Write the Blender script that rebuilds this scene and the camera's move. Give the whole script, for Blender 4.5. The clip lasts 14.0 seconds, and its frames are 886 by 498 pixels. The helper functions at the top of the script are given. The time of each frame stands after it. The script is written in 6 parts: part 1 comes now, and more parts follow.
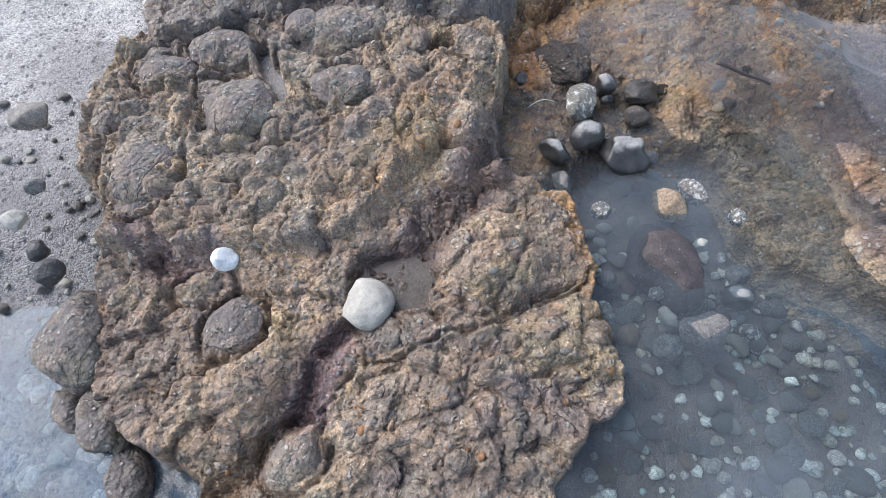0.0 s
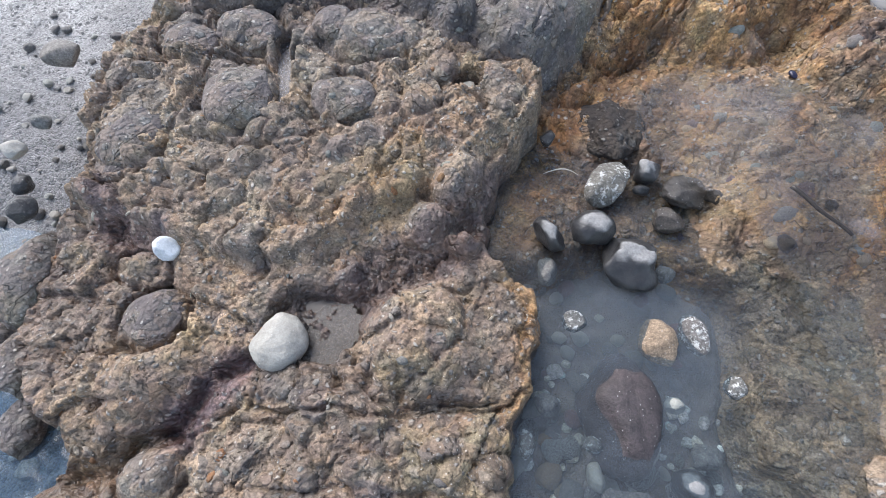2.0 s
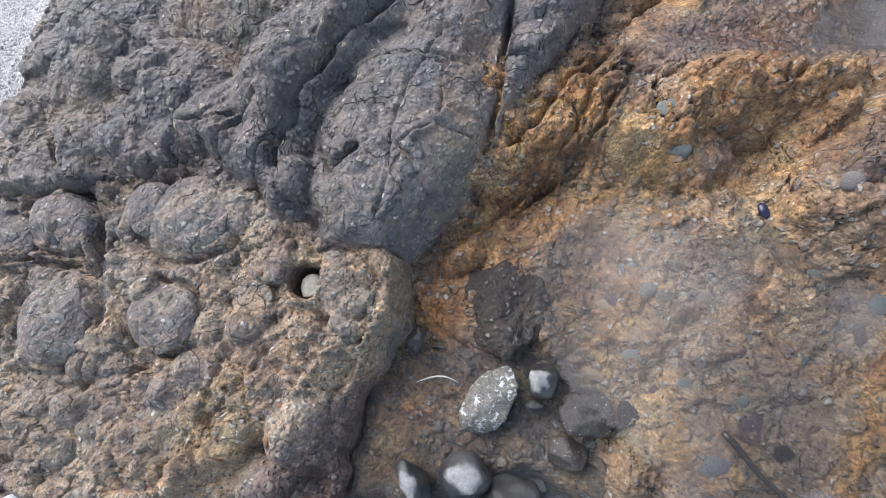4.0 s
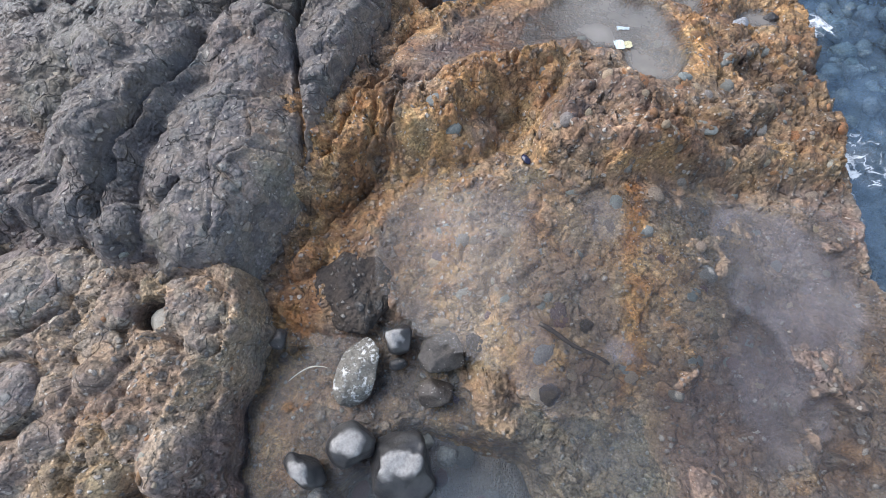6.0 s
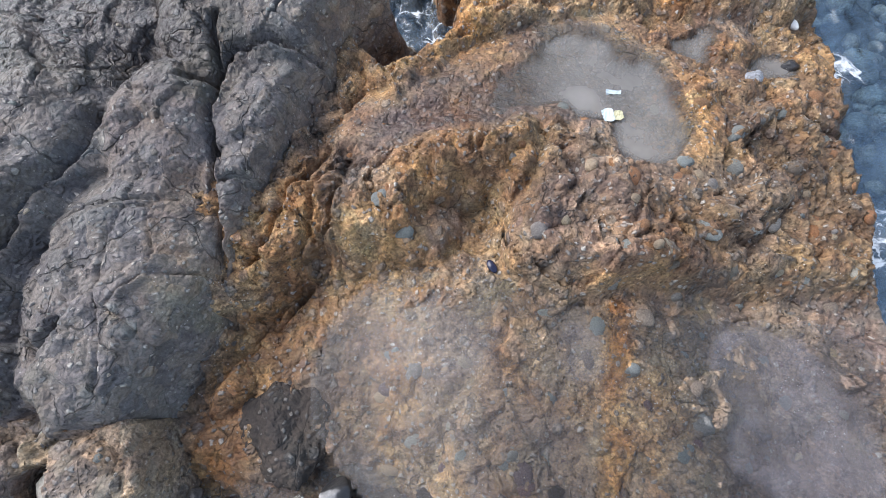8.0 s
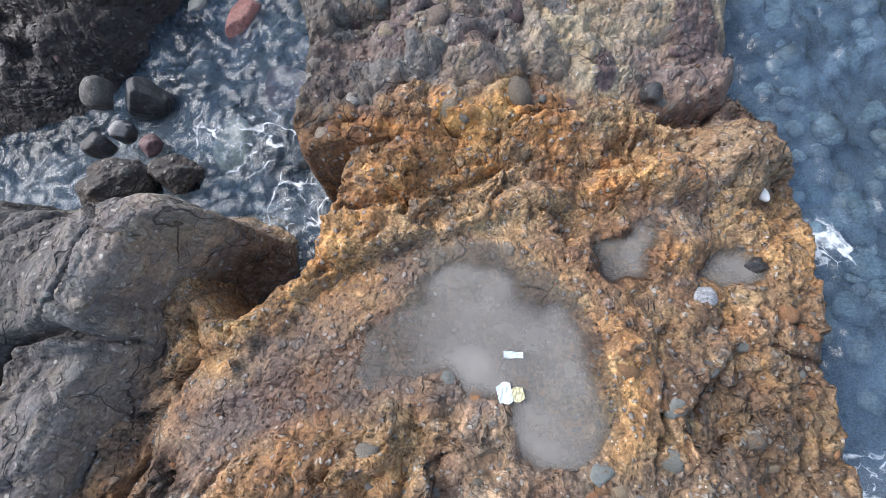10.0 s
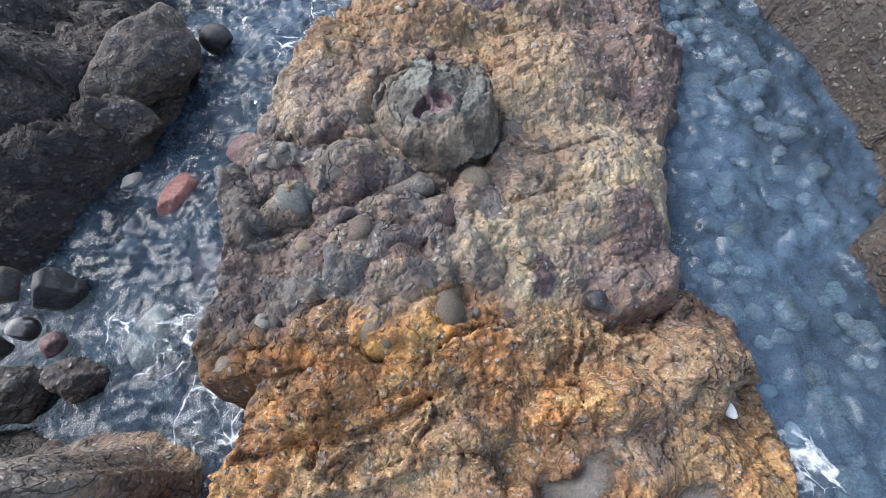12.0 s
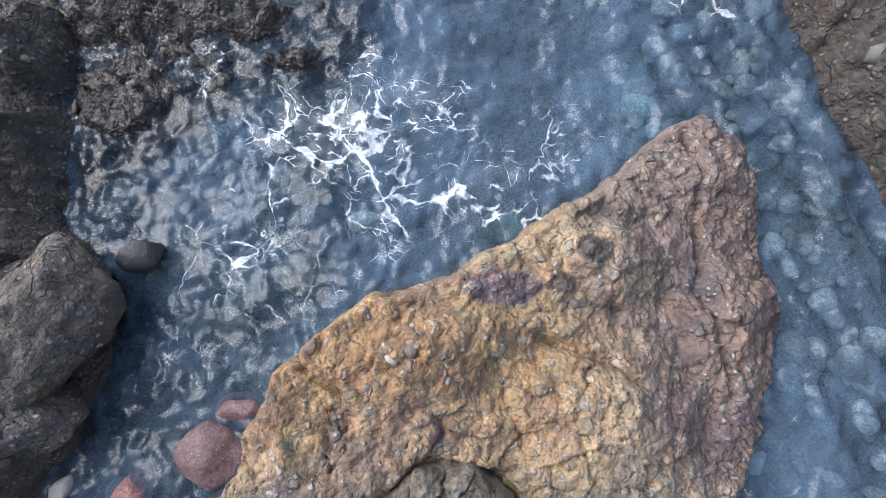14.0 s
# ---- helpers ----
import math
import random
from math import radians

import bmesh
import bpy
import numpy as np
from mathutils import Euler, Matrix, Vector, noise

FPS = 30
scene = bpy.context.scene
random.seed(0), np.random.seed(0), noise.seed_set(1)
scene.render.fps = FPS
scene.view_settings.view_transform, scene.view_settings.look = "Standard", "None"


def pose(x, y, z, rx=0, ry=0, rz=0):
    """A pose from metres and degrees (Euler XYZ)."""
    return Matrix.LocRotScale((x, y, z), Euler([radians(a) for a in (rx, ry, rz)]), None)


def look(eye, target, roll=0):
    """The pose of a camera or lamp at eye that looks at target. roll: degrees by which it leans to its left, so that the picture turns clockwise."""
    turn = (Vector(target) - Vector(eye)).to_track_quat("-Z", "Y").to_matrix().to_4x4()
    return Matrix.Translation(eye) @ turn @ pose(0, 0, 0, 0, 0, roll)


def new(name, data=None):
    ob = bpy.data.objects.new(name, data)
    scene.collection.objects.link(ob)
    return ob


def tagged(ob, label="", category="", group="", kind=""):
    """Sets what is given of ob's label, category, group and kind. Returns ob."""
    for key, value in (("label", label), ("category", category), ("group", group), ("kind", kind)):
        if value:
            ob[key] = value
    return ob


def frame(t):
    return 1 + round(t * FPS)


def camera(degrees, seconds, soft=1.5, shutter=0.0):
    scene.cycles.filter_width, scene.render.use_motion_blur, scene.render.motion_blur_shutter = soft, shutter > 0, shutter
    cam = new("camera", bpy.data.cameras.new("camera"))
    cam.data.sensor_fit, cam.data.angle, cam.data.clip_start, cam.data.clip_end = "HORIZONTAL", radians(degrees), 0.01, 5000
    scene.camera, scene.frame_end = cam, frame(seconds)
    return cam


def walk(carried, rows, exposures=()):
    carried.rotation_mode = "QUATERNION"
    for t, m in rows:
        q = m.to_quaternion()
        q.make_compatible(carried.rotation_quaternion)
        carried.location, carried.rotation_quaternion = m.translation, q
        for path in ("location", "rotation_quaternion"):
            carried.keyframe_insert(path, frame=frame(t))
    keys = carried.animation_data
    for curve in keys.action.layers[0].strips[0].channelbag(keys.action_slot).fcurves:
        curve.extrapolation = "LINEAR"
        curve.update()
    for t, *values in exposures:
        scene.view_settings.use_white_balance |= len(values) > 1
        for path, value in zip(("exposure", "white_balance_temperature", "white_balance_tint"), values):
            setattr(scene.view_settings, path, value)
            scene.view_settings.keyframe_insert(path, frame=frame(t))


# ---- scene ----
cam = camera(88.6, 14.0, soft=0.75)
PATH = [
    (0, look((-0.371, -0.069, 1.815), (-0.378, 0.941, 0.088), -2.38)),
    (0.5, look((-0.341, -0.014, 1.792), (-0.465, 0.995, 0.070), 2.11)),
    (1, look((-0.217, -0.000, 1.723), (-0.458, 0.999, 0.007), 3.98)),
    (1.5, look((-0.023, 0.131, 1.731), (-0.321, 1.092, 0.002), 0.73)),
    (2, look((0.095, 0.413, 1.792), (-0.244, 1.293, 0.028), -2.74)),
    (2.5, look((0.190, 0.834, 1.859), (-0.189, 1.594, 0.048), -7.93)),
    (3, look((0.230, 1.315, 1.887), (-0.180, 1.928, 0.027), -15.05)),
    (3.5, look((0.296, 1.666, 1.866), (-0.149, 2.171, -0.017), -22.75)),
    (4, look((0.470, 1.853, 1.818), (-0.014, 2.299, -0.071), -32.46)),
    (4.2, look((0.574, 1.908, 1.796), (0.079, 2.335, -0.094), -37.73)),
    (6.3, look((0.785, 1.451, 1.908), (0.742, 2.281, 0.089), -6.62)),
    (6.5, look((0.802, 1.454, 1.894), (0.754, 2.287, 0.076), -6.93)),
    (7, look((0.846, 1.587, 1.866), (0.793, 2.388, 0.034), -7.39)),
    (7.5, look((0.906, 1.816, 1.831), (0.840, 2.570, -0.020), -8.50)),
    (8, look((0.973, 2.123, 1.817), (0.902, 2.795, -0.065), -9.58)),
    (8.5, look((1.106, 2.476, 1.809), (1.005, 3.056, -0.102), -14.06)),
    (9, look((1.306, 2.875, 1.800), (1.141, 3.319, -0.143), -25.69)),
    (9.2, look((1.394, 3.054, 1.784), (1.196, 3.434, -0.169), -32.81)),
    (11.3, look((1.654, 3.350, 1.659), (1.672, 4.319, -0.091), -7.36)),
    (11.5, look((1.701, 3.420, 1.674), (1.704, 4.375, -0.084), -8.19)),
    (12, look((1.815, 3.710, 1.696), (1.784, 4.619, -0.085), -10.03)),
    (12.5, look((1.899, 4.119, 1.715), (1.833, 4.950, -0.103), -11.50)),
    (13, look((1.965, 4.572, 1.731), (1.878, 5.314, -0.124), -13.64)),
    (13.5, look((2.003, 5.077, 1.762), (1.904, 5.680, -0.142), -16.27)),
    (14, look((2.017, 5.648, 1.787), (1.910, 6.036, -0.172), -22.27)),
]

walk(cam, PATH)

# ---- light: an overcast sky with a weak, very wide sun ----
w = bpy.data.worlds.new("overcast_sky")
scene.world = w
w.use_nodes = True
wn = w.node_tree.nodes
sky = wn.new("ShaderNodeTexSky")
sky.sky_type = "NISHITA"
sky.sun_disc = False
sky.sun_elevation = radians(46)
sky.sun_rotation = radians(-59)
pale = wn.new("ShaderNodeHueSaturation")
pale.inputs["Saturation"].default_value = 0.8
wn["Background"].inputs["Strength"].default_value = 0.118
w.node_tree.links.new(sky.outputs["Color"], pale.inputs["Color"])
w.node_tree.links.new(pale.outputs["Color"], wn["Background"].inputs["Color"])
sun = new("sun", bpy.data.lights.new("sun", "SUN"))
sun.data.energy, sun.data.angle, sun.data.color = 1.9, radians(50), (1.0, 0.972, 0.972)
sun.matrix_world = look((-2.5, 1.5, 3.0), (0, 0, 0))
scene.view_settings.exposure = 1.48

# ---- tools: noise, outlines, meshes ----
def hashed(ix, iy, iz, seed):
    h = (ix.astype(np.int64) * 374761393 + iy.astype(np.int64) * 668265263 + iz.astype(np.int64) * 2147483647 + seed * 974711) & 0xFFFFFFFF
    h = ((h ^ (h >> 13)) * 1274126177) & 0xFFFFFFFF
    h = ((h ^ (h >> 16)) * 2246822519) & 0xFFFFFFFF
    return ((h ^ (h >> 15)) & 0xFFFFFF) / float(0xFFFFFF)


def value2(x, y, seed):
    ix, iy = np.floor(x), np.floor(y)
    fx, fy = x - ix, y - iy
    fx, fy = fx * fx * fx * (fx * (6 * fx - 15) + 10), fy * fy * fy * (fy * (6 * fy - 15) + 10)
    zero = np.zeros_like(ix)
    a, b = hashed(ix, iy, zero, seed), hashed(ix + 1, iy, zero, seed)
    c, d = hashed(ix, iy + 1, zero, seed), hashed(ix + 1, iy + 1, zero, seed)
    return 2 * ((a + (b - a) * fx) * (1 - fy) + (c + (d - c) * fx) * fy) - 1


def value3(p, seed):
    i = np.floor(p)
    f = p - i
    f = f * f * (3 - 2 * f)
    out = 0
    for dx in (0, 1):
        for dy in (0, 1):
            for dz in (0, 1):
                wgt = (f[:, 0] if dx else 1 - f[:, 0]) * (f[:, 1] if dy else 1 - f[:, 1]) * (f[:, 2] if dz else 1 - f[:, 2])
                out = out + wgt * hashed(i[:, 0] + dx, i[:, 1] + dy, i[:, 2] + dz, seed)
    return 2 * out - 1


def fbm(x, y, freq, octaves, seed, gain=0.5, ridged=False):
    total, amp, out = 0.0, 1.0, 0.0
    for o in range(octaves):
        c, s = math.cos(0.7 * o + seed), math.sin(0.7 * o + seed)
        v = value2((c * x - s * y) * freq + 17.3 * o, (s * x + c * y) * freq - 9.1 * o, seed + o)
        out = out + amp * ((1 - 2 * np.abs(v)) if ridged else v)
        total, amp, freq = total + amp, amp * gain, freq * 2.03
    return out / total


def cells(x, y, freq, seed):
    """Cellular noise: the distances to the nearest and second point, a random number and a slope per cell."""
    x, y = x * freq, y * freq
    ix, iy = np.floor(x), np.floor(y)
    f1, f2, who, tilt = np.full(x.shape, 9.0), np.full(x.shape, 9.0), np.zeros(x.shape), np.zeros(x.shape)
    zero = np.zeros_like(ix)
    for dx in (-1, 0, 1):
        for dy in (-1, 0, 1):
            cx, cy = ix + dx, iy + dy
            ox, oy = cx + hashed(cx, cy, zero, seed) - x, cy + hashed(cx, cy, zero + 1, seed) - y
            d = np.hypot(ox, oy)
            near = d < f1
            f2 = np.where(near, f1, np.minimum(f2, d))
            r, a = hashed(cx, cy, zero + 2, seed), 6.283 * hashed(cx, cy, zero + 3, seed)
            who = np.where(near, r, who)
            tilt = np.where(near, ox * np.cos(a) + oy * np.sin(a), tilt)
            f1 = np.where(near, d, f1)
    return f1, f2, who, tilt


def step(a, b, v):
    t = np.clip((v - a) / (b - a), 0, 1)
    return t * t * (3 - 2 * t)


def to_line(x, y, pts):
    """The distance to a line through the points."""
    best = np.full(np.shape(x), 1e9)
    for (ax, ay), (bx, by) in zip(pts[:-1], pts[1:]):
        vx, vy = bx - ax, by - ay
        t = np.clip(((x - ax) * vx + (y - ay) * vy) / (vx * vx + vy * vy + 1e-12), 0, 1)
        best = np.minimum(best, np.hypot(x - ax - t * vx, y - ay - t * vy))
    return best


def rounded(pts, times=2):
    for _ in range(times):
        pts = [q for (ax, ay), (bx, by) in zip(pts, pts[1:] + pts[:1]) for q in ((0.75 * ax + 0.25 * bx, 0.75 * ay + 0.25 * by), (0.25 * ax + 0.75 * bx, 0.25 * ay + 0.75 * by))]
    return pts


def inside(x, y, pts, smooth=1):
    """The distance to a closed outline, positive inside it."""
    pts = rounded(list(pts), smooth)
    d = to_line(x, y, pts + pts[:1])
    odd = np.zeros(np.shape(x), bool)
    for (ax, ay), (bx, by) in zip(pts, pts[1:] + pts[:1]):
        if ay != by:
            odd ^= ((ay > y) != (by > y)) & (x < (bx - ax) * (y - ay) / (by - ay) + ax)
    return np.where(odd, d, -d)


def dome(x, y, cx, cy, rx, ry, turn, top, height, power=2.3):
    """A rounded pillow: its surface height, falling away outside its rim."""
    c, s = math.cos(radians(turn)), math.sin(radians(turn))
    u, v = ((x - cx) * c + (y - cy) * s) / rx, (-(x - cx) * s + (y - cy) * c) / ry
    r = np.sqrt(u * u + v * v)
    return top - height * r**power


def soft_max(a, b, k=0.02):
    h = np.clip(0.5 + 0.5 * (a - b) / k, 0, 1)
    return b + (a - b) * h + k * h * (1 - h)


def mesh_from(name, co, quads, material, smooth=True, **marks):
    me = bpy.data.meshes.new(name)
    me.vertices.add(len(co))
    me.vertices.foreach_set("co", np.asarray(co, np.float32).ravel())
    size = quads.shape[1]
    me.loops.add(quads.size)
    me.loops.foreach_set("vertex_index", quads.ravel().astype(np.int32))
    me.polygons.add(len(quads))
    me.polygons.foreach_set("loop_start", np.arange(0, quads.size, size, dtype=np.int32))
    me.polygons.foreach_set("use_smooth", np.full(len(quads), smooth))
    for key, values in marks.items():
        me.attributes.new(key, "FLOAT", "POINT").data.foreach_set("value", np.asarray(values, np.float32))
    me.update(calc_edges=True)
    if material:
        me.materials.append(material)
    return me


def sheet(name, xs, ys, height, keep, material, land=False, **marks):
    """A mesh over a grid: heights and marks per grid point, only where keep holds; land is carried to its true place."""
    X, Y = np.meshgrid(xs, ys)
    n, m = len(ys), len(xs)
    index = np.arange(n * m).reshape(n, m)
    quads = np.stack([index[:-1, :-1], index[:-1, 1:], index[1:, 1:], index[1:, :-1]], -1).reshape(-1, 4)
    quads = quads[keep.ravel()[quads].all(1)]
    used, quads = np.unique(quads, return_inverse=True)
    co = np.stack([X.ravel(), Y.ravel(), height.ravel()], -1)[used]
    if land:
        shift = settled(co[:, 0], co[:, 1])
        co = co + (shift if land == "all" else np.concatenate([shift[:, :2], np.full((len(co), 1), shift[:, 2].mean())], 1))
    return mesh_from(name, co, quads.reshape(-1, 4), material, **{k: v.ravel()[used] for k, v in marks.items()})


def part(name, me, parent=None, label="", at=None):
    ob = new(name, me)
    if parent is not None:
        ob.parent = parent
    if at is not None:
        ob.matrix_basis = at
    if label:
        tagged(ob, label)
    return ob


def ball(level):
    bm = bmesh.new()
    bmesh.ops.create_icosphere(bm, subdivisions=level, radius=1.0)
    bm.verts.ensure_lookup_table()
    co = np.array([v.co[:] for v in bm.verts])
    tri = np.array([[v.index for v in f.verts] for f in bm.faces])
    bm.free()
    return co, tri


BALLS = {n: ball(n) for n in (1, 2, 3, 4, 5)}

# ---- the lie of the land: how far the plan's points sit from their true places, on a net of one metre ----
SETTLE_X = [0.05, 0.11, 0.17, 0.22, 0.24, 0.23, 0.2, 0.16, 0.1, 0.12, 0.15, 0.18, 0.17, 0.15, 0.14, 0.12, 0.15, 0.15, 0.15, 0.11, 0.07, 0.08, 0.08, 0.09, 0.18, 0.17, 0.14, 0.04, -0, 0.02, 0.04, 0.06, 0.17, 0.14, 0.09, 0.01, -0.04, -0.02, 0.01, 0.05, 0.11, 0.08, 0.04, -0, -0.02, 0.01, 0.03, 0.05, 0.03, -0, -0.03, -0.03, 0.01, 0.04, 0.05, 0.06, -0.07, -0.08, -0.08, -0.07, -0.02, 0.03, 0.05, 0.07, -0.16, -0.15, -0.13, -0.09, -0.04, 0, 0.05, 0.09, -0.26, -0.21, -0.17, -0.12, -0.07, -0.02, 0.04, 0.09]
SETTLE_Y = [0.11, 0.16, 0.2, 0.23, 0.22, 0.19, 0.15, 0.1, -0, 0.06, 0.12, 0.15, 0.14, 0.12, 0.11, 0.11, -0.1, -0.05, 0.01, 0.06, 0.06, 0.06, 0.09, 0.12, -0.18, -0.15, -0.11, -0.05, -0.02, 0.02, 0.08, 0.12, -0.22, -0.2, -0.17, -0.11, -0.03, 0.04, 0.08, 0.12, -0.22, -0.19, -0.15, -0.09, -0.01, 0.03, 0.07, 0.11, -0.18, -0.13, -0.07, -0.02, 0, 0.01, 0.05, 0.1, -0.11, -0.05, 0, 0.04, 0.03, 0.02, 0.05, 0.09, -0.02, 0.02, 0.06, 0.07, 0.07, 0.05, 0.06, 0.07, 0.07, 0.09, 0.11, 0.11, 0.1, 0.09, 0.07, 0.05]
SETTLE_Z = [-0.05, -0.07, -0.06, -0.02, 0.04, 0.11, 0.18, 0.25, 0.1, 0.06, 0.03, 0.03, 0.06, 0.1, 0.13, 0.16, 0.24, 0.2, 0.14, 0.08, 0.08, 0.1, 0.09, 0.07, 0.33, 0.28, 0.19, 0.1, 0.08, 0.07, 0.02, -0.02, 0.36, 0.27, 0.17, 0.07, 0.01, -0.03, -0.07, -0.11, 0.34, 0.24, 0.14, 0.06, -0.02, -0.07, -0.12, -0.18, 0.28, 0.19, 0.11, 0.04, 0, -0.04, -0.13, -0.22, 0.22, 0.15, 0.08, 0.02, 0, -0.04, -0.13, -0.22, 0.15, 0.1, 0.06, 0.02, -0.01, -0.06, -0.13, -0.21, 0.09, 0.06, 0.03, 0, -0.03, -0.08, -0.13, -0.18]


def settled(x, y):
    """The shift in x, y and z that carries a point of the plan to its place on the shore."""
    def weights(v, start, count):
        t = np.abs(np.asarray(v, float)[..., None] - start - np.arange(count))
        b = np.where(t < 1, 2 / 3 - t * t + t**3 / 2, np.where(t < 2, (2 - t) ** 3 / 6, 0))
        return b / b.sum(-1, keepdims=True)
    across, along = weights(np.clip(x, -3, 4), -3.0, 8), weights(np.clip(y, -1, 8), -1.0, 10)
    dx, dy, dz = (np.einsum("...j,...i,ji->...", along, across, np.reshape(net, (10, 8))) for net in (SETTLE_X, SETTLE_Y, SETTLE_Z))
    shelf = np.exp(-(((x - 1.25) / 0.55) ** 4)) * np.exp(-(((y - 2.15) / 0.6) ** 4))
    return np.stack([dx, dy, dz + 0.11 * shelf], -1)


def at_rest(x, y, z):
    """The true place of a point of the plan."""
    return Vector((x, y, z)) + Vector(settled(x, y).tolist())


# ---- materials ----
def shader(name):
    mat = bpy.data.materials.new(name)
    mat.use_nodes = True
    nt = mat.node_tree
    return mat, nt, nt.nodes["Principled BSDF"]


def add(nt, kind, **settings):
    node = nt.nodes.new(kind)
    for key, value in settings.items():
        if key in node.inputs:
            node.inputs[key].default_value = value
    return node


def noise_at(nt, where, scale, detail=6.0, rough=0.6):
    node = nt.nodes.new("ShaderNodeTexNoise")
    node.inputs["Scale"].default_value, node.inputs["Detail"].default_value, node.inputs["Roughness"].default_value = scale, detail, rough
    nt.links.new(where, node.inputs["Vector"])
    return node.outputs["Fac"]


def cell_at(nt, where, scale, feature="F1"):
    node = nt.nodes.new("ShaderNodeTexVoronoi")
    node.feature = feature
    node.inputs["Scale"].default_value = scale
    nt.links.new(where, node.inputs["Vector"])
    return node


def ramp(nt, fac, *stops):
    node = nt.nodes.new("ShaderNodeValToRGB")
    while len(node.color_ramp.elements) < len(stops):
        node.color_ramp.elements.new(0.5)
    for el, (pos, col) in zip(node.color_ramp.elements, stops):
        el.position, el.color = pos, (*col, 1) if len(col) == 3 else (col[0],) * 3 + (1,)
    nt.links.new(fac, node.inputs["Fac"])
    return node.outputs["Color"]


def mixed(nt, fac, a, b, blend="MIX"):
    node = nt.nodes.new("ShaderNodeMix")
    node.data_type, node.blend_type = "RGBA", blend
    for socket, value in ((node.inputs[0], fac), (node.inputs[6], a), (node.inputs[7], b)):
        if isinstance(value, (int, float)):
            socket.default_value = value
        elif isinstance(value, tuple):
            socket.default_value = (*value, 1)
        else:
            nt.links.new(value, socket)
    return node.outputs[2]


def maths(nt, op, a, b=0.0, clamp=False):
    node = nt.nodes.new("ShaderNodeMath")
    node.operation, node.use_clamp = op, clamp
    for socket, value in zip(node.inputs, (a, b)):
        if isinstance(value, (int, float)):
            socket.default_value = value
        else:
            nt.links.new(value, socket)
    return node.outputs[0]


def mark(nt, name):
    node = nt.nodes.new("ShaderNodeAttribute")
    node.attribute_name = name
    return node.outputs["Fac"]


def place_of(nt):
    return nt.nodes.new("ShaderNodeTexCoord").outputs["Object"]


def bumped(nt, bsdf, height, strength, distance):
    node = nt.nodes.new("ShaderNodeBump")
    node.inputs["Strength"].default_value, node.inputs["Distance"].default_value = strength, distance
    nt.links.new(height, node.inputs["Height"])
    nt.links.new(node.outputs["Normal"], bsdf.inputs["Normal"])


def split(nt, color):
    node = nt.nodes.new("ShaderNodeSeparateColor")
    nt.links.new(color, node.inputs[0])
    return node.outputs


def warped(nt, p, scale, amount):
    soft = nt.nodes.new("ShaderNodeTexNoise")
    soft.inputs["Scale"].default_value, soft.inputs["Detail"].default_value = scale, 3.0
    nt.links.new(p, soft.inputs["Vector"])
    node = nt.nodes.new("ShaderNodeVectorMath")
    node.operation = "MULTIPLY_ADD"
    nt.links.new(soft.outputs["Color"], node.inputs[0])
    node.inputs[1].default_value = (amount, amount, amount)
    nt.links.new(p, node.inputs[2])
    return node.outputs[0]


